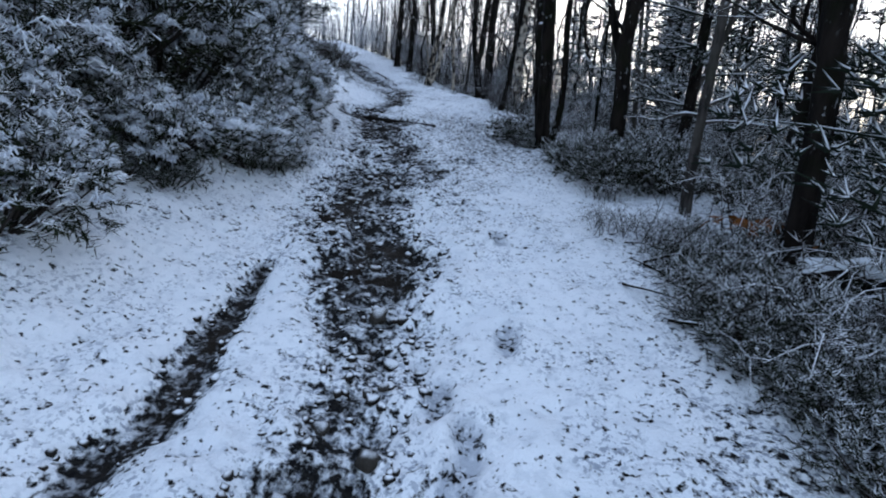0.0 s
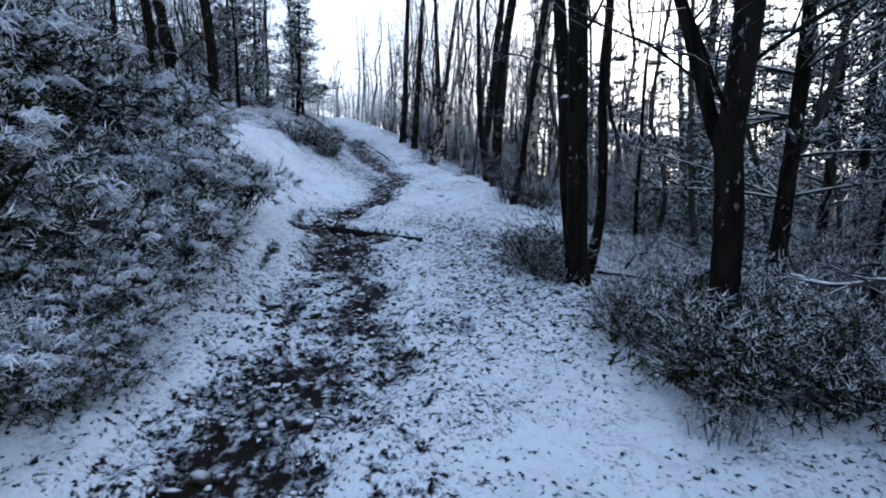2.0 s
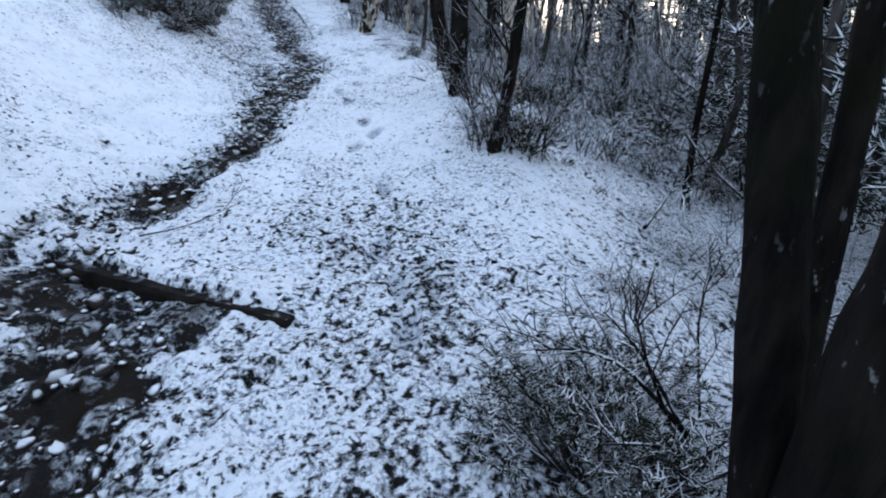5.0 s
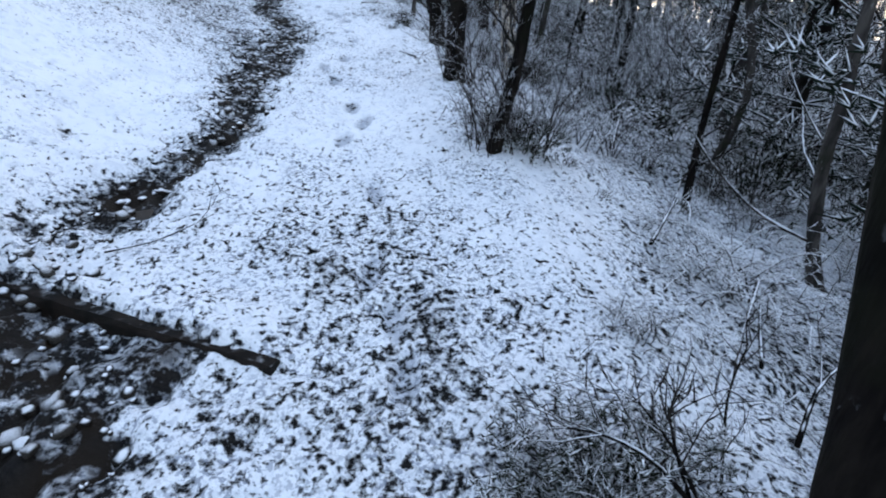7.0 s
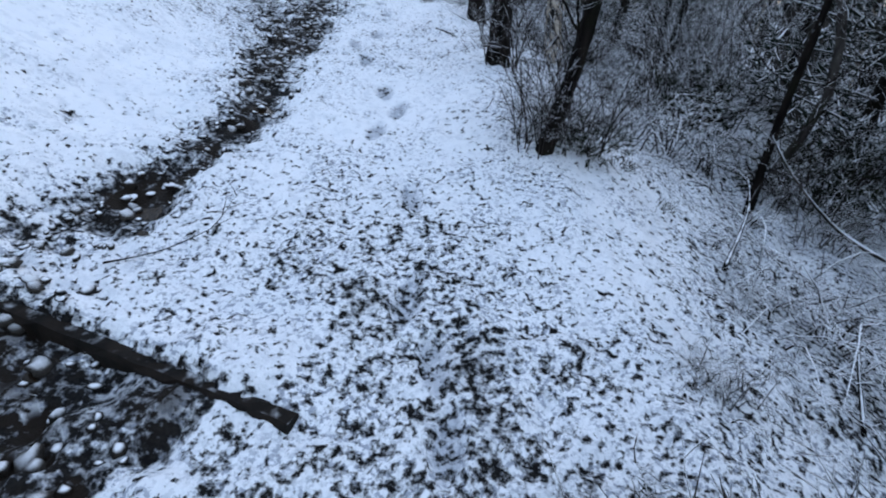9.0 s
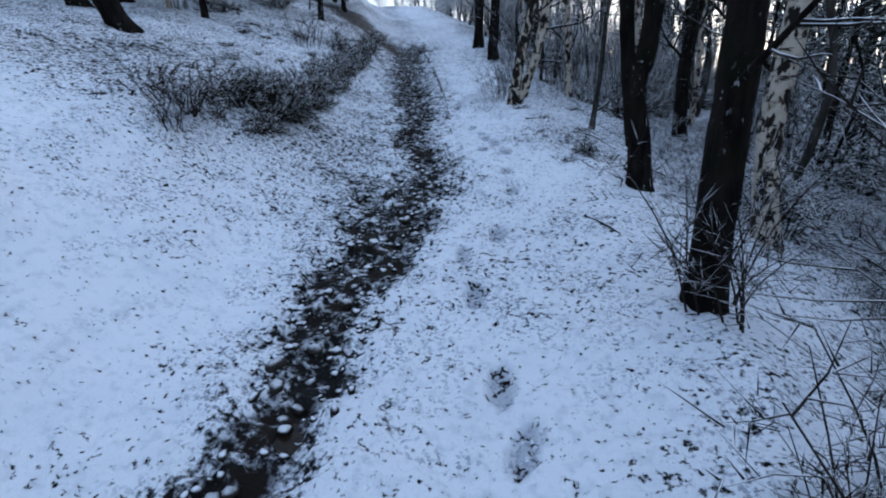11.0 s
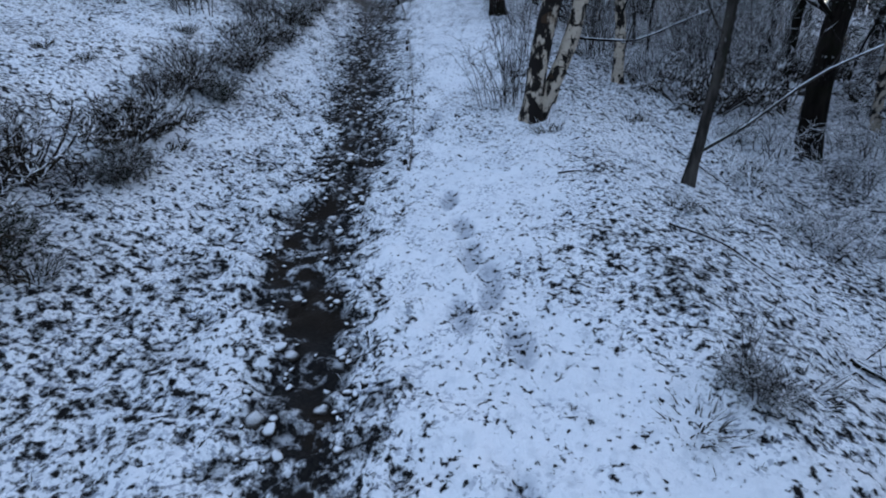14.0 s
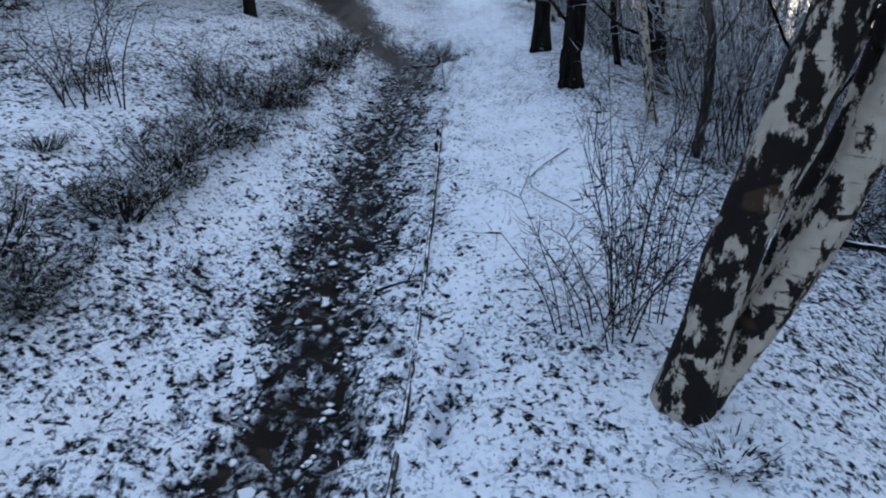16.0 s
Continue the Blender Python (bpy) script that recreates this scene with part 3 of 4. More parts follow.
own_tree("birch_tree", 6, [(up_to(K1, 8, (.05, 0)), .084, .024, M_DARKBIRCH), (up_to(K2, 8, (.1, 0)), .066, .02), (up_to(K3, 7, (-.02, 0)), .026, .010, M_DARKBIRCH)],
         "leaning birch clump with peeling white and black bark", M_BIRCH, limbs=5, low=0.42,
         limb_list=[([(-0.28, 16.75, 2.601), (0.05, 16.76, 2.562), (0.23, 16.75, 2.561), (0.55, 16.72, 2.681), (0.95, 16.7, 2.85)], .012),
                    ([(-0.18, 16.74, 3.021), (0.1, 16.76, 3.052), (0.36, 16.74, 3.091), (0.8, 16.69, 3.3), (1.3, 16.6, 3.396)], .017),
                    ([(-0.1, 16.74, 3.301), (0.2, 16.6, 3.396), (0.6, 16.4, 3.438), (1.1, 16.3, 3.785)], .014)])
own_tree("birch_tree", 7, [(up_to([(1.75, 12.60, 1.02), (1.66, 12.63, 1.9), (1.68, 12.62, 2.69)], 8, (.08, 0)), .095, .03)],
         "pale birch behind the dark oak at the edge of the track", M_BIRCH, limbs=7, low=0.4)
H = [(0.557, 15.92, 1.67), (0.61, 15.9, 2.129), (0.64, 15.89, 2.499), (0.66, 15.89, 2.999), (0.69, 15.88, 3.238)]
own_tree("sapling", 8, [(up_to(H, 5, (.1, 0)), .036, .010)], "thin leaning bare sapling on the open snowy verge", M_GREYBARK, limbs=6, low=0.35, reach=0.9,
         limb_list=[([(0.585, 15.91, 1.89), (0.72, 15.9, 1.989), (0.85, 15.87, 2.088), (1.13, 15.76, 2.394), (1.4, 15.7, 2.562)], .016)])
E1 = [(0.99, 9.30, 1.22), (1.06, 9.29, 1.58), (1.11, 9.28, 1.91), (1.15, 9.28, 2.3)]
own_tree("sapling", 9, [(up_to(E1, 5, (.08, 0)), .045, .012), ([(1.01, 9.33, 1.2), (1.09, 9.38, 1.7), (1.17, 9.45, 2.4), (1.27, 9.55, 3.6)], .025, .008)],
         "leaning dark sapling growing out of a twiggy bush", M_BARK, limbs=6, low=0.3, reach=0.9)
own_tree("oak_tree", 10, [(up_to([(-1.5, 21.3, 2.585), (-1.51, 21.3, 3.015), (-1.46, 21.3, 3.525)], 9), .115, .04)],
         "straight dark trunk beside the snowy track", M_BARK, limbs=8, low=0.4)
own_tree("oak_tree", 11, [(up_to([(-0.51, 22.84, 2.421), (-0.56, 22.85, 3.001), (-0.62, 22.85, 3.491)], 9), .13, .04)],
         "straight dark oak at the edge of the wood", M_BARK, limbs=8, low=0.35)
own_tree("oak_tree", 12, [(up_to([(-2.2, 23.5, 3.012), (-2.15, 23.51, 4.122), (-2.1, 23.52, 5.142)], 10), .13, .04)],
         "tall dark trunk above the wet dip", M_BARK, limbs=9, low=0.35)
own_tree("sapling", 13, [(up_to([(2.95, 10.03, 0.6), (2.93, 10.06, 0.95), (2.92, 10.08, 1.4), (2.93, 10.09, 1.95)], 4), .035, .01)],
         "thin bare sapling in the wood", M_BARK, limbs=8, low=0.15, reach=0.8)
own_tree("birch_sapling", 14, [(up_to([(3.55, 8.99, 0.24), (3.43, 9.11, 0.72), (3.36, 9.20, 1.23), (3.33, 9.23, 1.77), (3.3, 9.26, 2.09)], 5), .05, .015)],
         "crooked grey sapling with a broken side branch", M_GREYBARK, limbs=7, low=0.2, reach=1.0,
         limb_list=[([(3.44, 9.1, .68), (3.05, 9.25, .85), (2.7, 9.4, 1.15), (2.5, 9.5, 1.4)], .015)])
own_tree("oak_tree", 15, [(up_to([(5.86, 13.89, 0.0), (5.75, 13.96, 0.88), (5.70, 13.99, 1.83)], 8), .14, .04), (up_to([(5.63, 13.69, 0.05), (5.37, 13.86, 0.91), (5.21, 13.96, 1.83)], 7), .08, .03)],
         "two-stemmed dark tree with snow on its sides", M_GREYBARK, limbs=7, low=0.15)
own_tree("oak_tree", 16, [(up_to([(2.18, 18.2, 1.189), (2.14, 18.22, 2.2), (2.2, 18.23, 2.99)], 8, (.06, 0)), .12, .04)],
         "dark leaning oak on the lower slope", M_BARK, limbs=8, low=0.3)
own_tree("birch_tree", 17, [(up_to([(0.25, 18.75, 1.903), (0.24, 18.75, 2.533), (0.2, 18.76, 3.014)], 8), .06, .02)],
         "slim birch with white and black bark", M_BIRCH, limbs=8, low=0.35)
own_tree("oak_tree", 18, [(up_to([(1.42, 21.82, 1.684), (1.58, 21.78, 2.613), (1.69, 21.76, 3.563)], 8), .10, .03)],
         "dark leaning tree inside the wood", M_BARK, limbs=8, low=0.3)
own_tree("oak_tree", 19, [(up_to([(-5.35, 14.5, 3.05), (-5.55, 14.4, 3.7), (-5.58, 14.4, 4.6)], 7, (-.1, 0)), .14, .04)],
         "dark crooked oak on the bank", M_BARK, limbs=8, low=0.25)
own_tree("oak_tree", 20, [(up_to([(-8, 16.5, 3.692), (-8.13, 16.42, 4.389), (-8.2, 16.38, 5.468)], 8, (-.1, 0)), .15, .04)],
         "dark leaning oak on the bank", M_BARK, limbs=8, low=0.25)
own_tree("oak_tree", 21, [(up_to([(-8.2, 17.6, 3.773), (-8.3, 17.6, 4.423), (-8.4, 17.6, 5.123)], 8, (-.1, 0)), .20, .05)],
         "thick dark oak with a low spreading branch", M_BARK, limbs=8, low=0.2,
         limb_list=[([(-8.2, 17.6, 3.973), (-7.7, 17.5, 4.121), (-7.2, 17.4, 4.468), (-6.6, 17.4, 4.518)], .05)])
own_tree("oak_tree", 22, [(up_to([(2.04, 2.72, 0.33), (2.03, 2.72, 0.9), (2.0, 2.73, 1.5), (1.96, 2.75, 2.0)], 7, (0, 0)), .072, .03)],
         "dark mossy trunk among brambles", M_BARK, limbs=6, low=0.45)
own_tree("oak_tree", 23, [(up_to([(3.6, 5.2, -0.1), (3.62, 5.2, 1.0), (3.7, 5.2, 2.4)], 9, (.03, 0)), .15, .05)],
         "thick dark oak below the track", M_BARK, limbs=8, low=0.35)


# ---- forest: a few grown shapes, repeated through the wood ----
def bare_tree(name, seed, height, r0, label, bark, twig, lean, limbs, kids, reach):
    rng = random.Random(seed)
    t = thing(name, (0, 0, 0), label, "tree", "bare trees of the wood")
    pts = [Vector((0, 0, -0.15))]
    for i in range(6):
        k = (i + 1) / 6
        pts.append(Vector((lean[0] * k + rng.uniform(-.22, .22), lean[1] * k + rng.uniform(-.22, .22), height * k)))
    g, line = trunk_geo(pts, r0, r0 * 0.22, rng, 8, 18)
    part("trunk", g, bark, t)
    crown = Geo()
    for j in range(limbs):
        f = 0.22 + 0.76 * (j + rng.random()) / limbs
        p, w = along(line, f)
        grow(rng, crown, crown, p, w * 0.9 + side_way(rng, w), reach * rng.uniform(0.5, 1.2) * (1.25 - 0.75 * f), r0 * (1 - 0.75 * f) * 0.5, 1, 3, kids, 0.08, 0.22)
    part("crown", crown, twig, t, "bare branching twigs dusted with frost")
    return t


def pine_tree(name, seed, height, r0, label, group, width, start):
    """A conifer: whorls of drooping boughs carrying tufts of needles."""
    rng = random.Random(seed)
    nr = np.random.RandomState(seed)
    t = thing(name, (0, 0, 0), label, "tree", group)
    g, line = trunk_geo([(0, 0, -0.15), (0.05, 0, height * .4), (0.0, 0.06, height)], r0, r0 * 0.15, rng, 8, 14)
    part("trunk", g, M_BARK, t)
    boughs, P, D = Geo(), [], []
    z = height * start
    while z < height * 0.98:
        f = z / height
        for k in range(rng.randint(3, 5)):
            w = rng.uniform(0, 2 * math.pi)
            ln = width * (1.1 - f) * rng.uniform(0.5, 1.15) + 0.12
            d = Vector((math.cos(w), math.sin(w), rng.uniform(-0.1, 0.55)))
            p = [Vector((0, 0, z)) + d * (ln * i / 4) + Vector((0, 0, -0.10 * ln * (i / 4) ** 2)) for i in range(5)]
            tube(boughs, p, [r0 * 0.25 * (1 - f * 0.6) * (1 - 0.2 * i) for i in range(5)], 4)
            for i in range(int(ln * 26) + 6):
                s = rng.uniform(0.25, 1.0)
                q, dd = along(p, s * 0.999)
                q = q + Vector((rng.uniform(-.2, .2), rng.uniform(-.2, .2), rng.uniform(-.05, .12))) * (0.4 + ln * 0.6)
                for e in range(4):
                    P.append(q)
                    D.append((dd * 0.6 + Vector((rng.uniform(-1, 1), rng.uniform(-1, 1), rng.uniform(-.3, .9)))).normalized())
        z += height * 0.06
    part("bough_wood", boughs, M_PINE, t, kind="stuff")
    n = len(P)
    part("foliage", shoots(np.array(P), np.array(D), nr.uniform(.07, .15, n), nr.uniform(.009, .015, n)), M_PINE, t, "dark needles powdered with snow")
    return t


def scatter(rng, count, u_range, y_range, gap, keep):
    spots, tries = [], 0
    while len(spots) < count and tries < count * 60:
        tries += 1
        u, y = rng.uniform(*u_range), rng.uniform(*y_range)
        x = u + float(np.interp(y, AXIS_Y, AXIS_X))
        if all((x - a) ** 2 + (y - b) ** 2 > gap * gap for a, b in keep + spots):
            spots.append((x, y))
    return spots


def plant(protos, spots, rng, lo, hi, sink=0.05, tilt=4):
    used = set()
    for i, (x, y) in enumerate(spots):
        p = rng.choice(protos + protos[1:4:2]) if i >= len(protos) else protos[i]
        s = rng.uniform(lo, hi)
        turn = Euler([radians(rng.uniform(-tilt, tilt)), radians(rng.uniform(-tilt, tilt)), rng.uniform(0, 6.28)])
        m = Matrix.LocRotScale((x, y, float(lie(x, y)) - sink), turn, (s, s, s * rng.uniform(0.92, 1.1)))
        if p.name in used:
            c = copy_thing(p, m)
            c.scale = m.to_scale()
        else:
            used.add(p.name)
            p.matrix_basis = m


HEROES = [(1.3, 6.5), (1.67, 4.9), (2.02, 4.02), (.92, 10.8), (.76, 12.9), (-.5, 16.7), (1.75, 12.6), (.56, 15.9), (1.1, 9.4), (-1.5, 21.3), (-.5, 22.8),
          (-2.2, 23.5), (3, 10), (3.5, 9), (5.8, 13.8), (2.2, 18.2), (.25, 18.75), (1.4, 21.8), (-5.35, 14.5), (-8, 16.5), (2.1, 2.75), (3.6, 5.2)]
frng = random.Random(77)
woods = [bare_tree("bare_tree", 31, 8.5, .060, "tall bare birch-like tree with a dark trunk", M_BARK, M_TWIG, (.3, .1), 13, (4, 4), 1.7),
         bare_tree("bare_tree", 32, 7.0, .042, "slender bare tree with frosted twigs", M_GREYBARK, M_FROST, (-.4, .2), 12, (4, 4), 1.4),
         bare_tree("bare_tree", 33, 9.5, .085, "tall bare dark oak in the wood", M_BARK, M_TWIG, (.2, -.3), 14, (4, 4), 2.0),
         bare_tree("bare_tree", 34, 5.0, .024, "thin bare pole of a young tree", M_BARK, M_FROST, (.5, .3), 12, (4, 4), 1.1),
         bare_tree("bare_tree", 35, 8.0, .055, "slim pale birch in the wood", M_BIRCH, M_TWIG, (-.2, .3), 12, (4, 4), 1.5)]
right_spots = scatter(frng, 78, (2.6, 13), (7, 30), 0.8, HEROES) + scatter(frng, 52, (1.5, 6), (19, 42), 0.7, HEROES) + scatter(frng, 24, (13, 30), (8, 40), 1.6, HEROES) \
    + scatter(frng, 8, (4.5, 12), (-1, 7), 1.4, HEROES)
left_spots = scatter(frng, 56, (-20, -5.0), (17, 40), 1.1, HEROES) + scatter(frng, 22, (-16, -5.5), (6, 17), 1.3, HEROES) + scatter(frng, 8, (-5.5, -3.4), (23, 38), 1.2, HEROES)
plant(woods, right_spots + left_spots, frng, 0.75, 1.15)
pines = [pine_tree("pine_tree", 41, 7.5, .11, "dark pine with snow-powdered drooping boughs", "pines of the wood", 1.9, .22),
         pine_tree("pine_tree", 42, 5.0, .08, "young dark pine powdered with snow", "pines of the wood", 1.4, .10)]
plant(pines, [(5.5, 12.5), (3.9, 3.4), (-5.9, 21.5), (-7.0, 25.8), (6.8, 16.5), (9.5, 14), (5.0, 9.2), (8.5, 20), (-11, 19), (-9.5, 13.5), (-6.2, 9.5), (7.5, 8.0), (12, 17), (4.6, 19.0), (-13, 24), (3.1, 26), (-8.2, 29), (-4.9, 7.6), (-10.5, 27), (-14, 15), (-5.2, 4.0), (3.0, 2.3), (3.4, 7.4), (7.0, 11.0), (4.2, 15.5), (10, 10), (6.6, 7.6), (8.4, 12.6), (6.0, 14.6), (4.8, 11.4), (-7.4, 19.2), (-6.4, 17.6), (-9.0, 21.5), (-11.5, 22.5), (-8.6, 24.6), (2.9, 22.5), (7.6, 5.2), (10.5, 7.0), (9.2, 17.5), (11.5, 20.5), (7.2, 22.5), (9.8, 24.5), (5.6, 25.0), (12.8, 13.2), (8.0, 27.5), (6.2, 18.8), (13.5, 23.5), (4.4, 29.5), (10.8, 12.0), (11.5, 28.0)], frng, 0.85, 1.15, 0.1, 2)


def far_wood():
    """The woods past the repeated trees, as one body of trunks and twigs."""
    rng, nr = random.Random(5), np.random.RandomState(5)
    g, P, D, L, R = Geo(), [], [], [], []
    for i in range(1150):
        y = rng.uniform(-8, 75)
        u = rng.choice([rng.uniform(16, 60), rng.uniform(-55, -15)]) if y < 42 else rng.uniform(-55, 70)
        if y >= 42 and -4 < u < 2.2:
            continue
        x = u + float(np.interp(y, AXIS_Y, AXIS_X))
        z, h = float(lie(x, y)), rng.uniform(5, 10)
        tube(g, [(x, y, z - .3), (x + rng.uniform(-.3, .3), y, z + h * .5), (x + rng.uniform(-.6, .6), y, z + h)], [.11, .07, .015], 4)
        for k in range(60):
            f = rng.uniform(.15, 1)
            P.append((x + rng.uniform(-.1, .1), y, z + h * f))
            D.append((rng.uniform(-1, 1), rng.uniform(-1, 1), rng.uniform(.1, 1.2)))
            L.append(rng.uniform(.6, 2.4) * (1.2 - .6 * f))
            R.append(rng.uniform(.008, .022))
    merge(g, shoots(np.array(P), np.array(D), np.array(L), np.array(R)))
    tagged(new("far_wood", mesh_of("far_wood", g, M_TWIG)), "distant bare winter wood on the hillside", "wood", kind="stuff")


far_wood()


# ---- shrubs ----
def gorse_bush(name, seed, wide, high, label, group, material, count, shoot, loads=0):
    """A dense frosted bush: woody stems and many short shoots over an uneven dome."""
    rng, nr = random.Random(seed), np.random.RandomState(seed)
    t = thing(name, (0, 0, 0), label, "bush", group)
    stems = Geo()
    lobes = [(rng.uniform(-.45, .45) * wide, rng.uniform(-.45, .45) * wide, rng.uniform(.5, 1) * high, rng.uniform(.18, .38) * wide) for i in range(11)]
    P, D = [], []
    for lx, ly, lz, lr in lobes:
        for i in range(3):
            w = rng.uniform(0, 6.28)
            tip = Vector((lx + math.cos(w) * lr * .6, ly + math.sin(w) * lr * .6, lz * rng.uniform(.6, .95)))
            tube(stems, bent([(lx * .3, ly * .3, -.05), (tip.x * .7, tip.y * .7, tip.z * .45), tuple(tip)], 5), [.014 - .002 * k for k in range(6)], 4)
        for i in range(count // 150):
            v = Vector((rng.gauss(0, 1), rng.gauss(0, 1), rng.gauss(.3, .8))).normalized()
            r = rng.uniform(.6, 1.1)
            q = Vector((lx + v.x * lr * r, ly + v.y * lr * r, lz * .5 + v.z * lz * .5 * r))
            way = (v + Vector((rng.uniform(-.5, .5), rng.uniform(-.5, .5), rng.uniform(-.2, .6)))).normalized()
            spray = shoot * rng.uniform(1.0, 2.2)
            for e in range(14 if q.z > -.02 else 0):
                P.append(q + way * spray * e / 14)
                D.append(way * .55 + Vector((rng.uniform(-1, 1), rng.uniform(-1, 1), rng.uniform(-.7, .9))))
    n = len(P)
    part("woody_base", stems, M_TWIG, t)
    foliage = part("foliage", shoots(np.array(P), np.array(D), nr.uniform(.5, 1.2, n) * shoot, nr.uniform(.004, .009, n)), material, t, "short shoots thick with frost", kind="stuff")
    if loads:
        g, Q, E = Geo(), [], []
        for lx, ly, lz, lr in lobes:
            for c in range(loads):
                v = Vector((rng.gauss(0, 1), rng.gauss(0, 1), abs(rng.gauss(.4, .6)))).normalized()
                c0 = Vector((lx + v.x * lr, ly + v.y * lr, lz * .5 + v.z * lz * .52))
                for i in range(13):
                    w = rng.uniform(0, 6.28)
                    out = (v * .7 + Vector((math.cos(w), math.sin(w), rng.uniform(-.2, .5)))).normalized()
                    ln = shoot * rng.uniform(.6, 1.4)
                    a = c0 + Vector((rng.uniform(-.5, .5), rng.uniform(-.5, .5), rng.uniform(-.3, .3))) * shoot
                    line = [a, a + out * ln * .5 + Vector((0, 0, ln * .1)), a + out * ln + Vector((0, 0, -ln * .35))]
                    tube(g, line, [.0045, .0065, .002], 4, .3, rng)
                    for e in range(5):
                        q, d = along(line, rng.uniform(.2, .98))
                        Q.append(q)
                        E.append(d * .5 + Vector((rng.uniform(-1, 1), rng.uniform(-1, 1), rng.uniform(-.6, .5))))
        m = len(Q)
        merge(g, shoots(np.array(Q), np.array(E), nr.uniform(.2, .5, m) * shoot, nr.uniform(.003, .0055, m)))
        part("snow_load", g, M_LOAD, foliage, "snow lying thick on arching sprays", kind="stuff")
    return t


def twig_bush(name, seed, wide, high, label, group, material, canes, arch, sprigs=7):
    """An open bush of arching canes with side twigs."""
    rng, nr = random.Random(seed), np.random.RandomState(seed)
    t = thing(name, (0, 0, 0), label, "bush", group)
    g, fine, P, D = Geo(), Geo(), [], []
    for i in range(canes):
        w, ln = rng.uniform(0, 6.28), rng.uniform(.5, 1.1)
        ox, oy = rng.uniform(-.25, .25) * wide, rng.uniform(-.25, .25) * wide
        ex, ey = ox + math.cos(w) * wide * .5 * ln, oy + math.sin(w) * wide * .5 * ln
        top = high * ln * rng.uniform(.7, 1.1)
        pts = bent([(ox, oy, -.04), ((ox * 2 + ex) / 3, (oy * 2 + ey) / 3, top * (.75 if arch else .5)), (ex, ey, top * (.55 if arch else 1))], 6)
        tube(g, pts, [.008 * (1 - .12 * k) for k in range(7)], 4)
        for j in range(sprigs):
            p, d = along(pts, rng.uniform(.25, .99))
            way = (d * .6 + side_way(rng, d)).normalized()
            ln = high * rng.uniform(.15, .4)
            grow(rng, fine, fine, p, way, ln, .004, 3, 3, (), 0.02, .25)
            for e in range(5):
                P.append(p + way * ln * rng.uniform(.15, 1))
                D.append(way * .7 + side_way(rng, way))
    n = len(P)
    merge(fine, shoots(np.array(P), np.array(D), nr.uniform(.06, .2, n) * high, nr.uniform(.002, .0045, n)))
    part("woody_base", g, material, t, kind="stuff")
    part("crown", fine, material, t, "fine twigs edged with frost", kind="stuff")
    return t


def tussock(name, seed, label, group, count, length, material):
    rng, nr = random.Random(seed), np.random.RandomState(seed)
    t = thing(name, (0, 0, 0), label, "grass", group)
    w, r = nr.uniform(0, 6.28, count), nr.uniform(0, .12, count)
    P = np.stack([np.cos(w) * r, np.sin(w) * r, np.full(count, -.02)], 1)
    D = np.stack([np.cos(w) * nr.uniform(.2, 1.2, count), np.sin(w) * nr.uniform(.2, 1.2, count), nr.uniform(.5, 1.3, count)], 1)
    part("tuft", spikes(P, D, nr.uniform(.5, 1.1, count) * length, nr.uniform(.003, .006, count), nr.uniform(-.6, -.1, count)), material, t)
    return t


brng = random.Random(9)


def place(proto, x, y, s=1.0, sz=None, first=False, sink=0.03):
    m = Matrix.LocRotScale((x, y, ground_at(x, y) - sink), Euler((0, 0, brng.uniform(0, 6.28))), (s, s, (sz or s)))
    if first:
        proto.matrix_basis = m
        return proto
    c = copy_thing(proto, m)
    c.scale = m.to_scale()
    return c


G = "frosted gorse on the bank"
gorse = [gorse_bush("gorse_bush", 51, 1.0, .75, "dense dark gorse bush whitened by frost on the bank", G, M_GORSE, 6000, .075, 8),
         gorse_bush("gorse_bush", 52, .9, .6, "low dark gorse bush thick with frost", G, M_GORSE, 5200, .07, 8),
         gorse_bush("gorse_bush", 53, 1.15, 1.1, "tall dark gorse bush with frosted tips", G, M_GORSE, 6600, .085, 8)]
for i, (k, x, y, s) in enumerate([(0, -2.25, 2.6, .85), (1, -1.95, 3.5, .85), (2, -2.35, 4.5, .95), (0, -1.95, 5.0, .8), (1, -1.72, 5.7, .8), (0, -2.0, 6.4, .9), (1, -1.9, 7.1, .8),
                                  (2, -3.1, 3.3, 1.1), (2, -3.2, 4.6, 1.5), (2, -3.0, 5.7, 1.3), (0, -2.7, 6.7, 1.2), (1, -2.9, 7.6, 1.0), (2, -3.9, 5.4, 1.7), (0, -3.1, 2.2, 1.1), (1, -1.55, 4.35, .55),
                                  (1, -1.85, 4.55, .6), (0, -3.9, 7.0, 1.3), (2, -4.0, 3.8, 1.6), (1, -2.5, 1.6, .8), (0, -2.02, 2.2, .75), (1, -1.92, 2.85, .72), (2, -1.9, 3.4, .6), (1, -1.78, 4.0, .72), (0, -1.75, 4.7, .62), (1, -1.62, 5.25, .6), (0, -1.62, 6.0, .6), (0, -2.5, 3.1, .9), (1, -2.6, 5.2, 1.0), (1, -2.3, 5.9, .9), (0, -3.3, .8, 1.2), (1, -2.2, 7.7, .5), (1, -1.52, 4.62, .5), (0, -1.38, 4.35, .42), (1, -1.55, 4.95, .5), (0, -1.5, 4.1, .5), (1, -1.3, 4.55, .3)]):
    place(gorse[k], x, y, s, first=i in (0, 1, 2))
HG = "heather and bracken along the bank"
heath = [gorse_bush("heather_bush", 61, .8, .42, "brown heather clump dusted with snow on the bank edge", HG, M_HEATH, 2100, .07),
         gorse_bush("heather_bush", 62, 1.0, .5, "dark green and brown heather under frost", HG, M_HEATH, 2300, .08)]
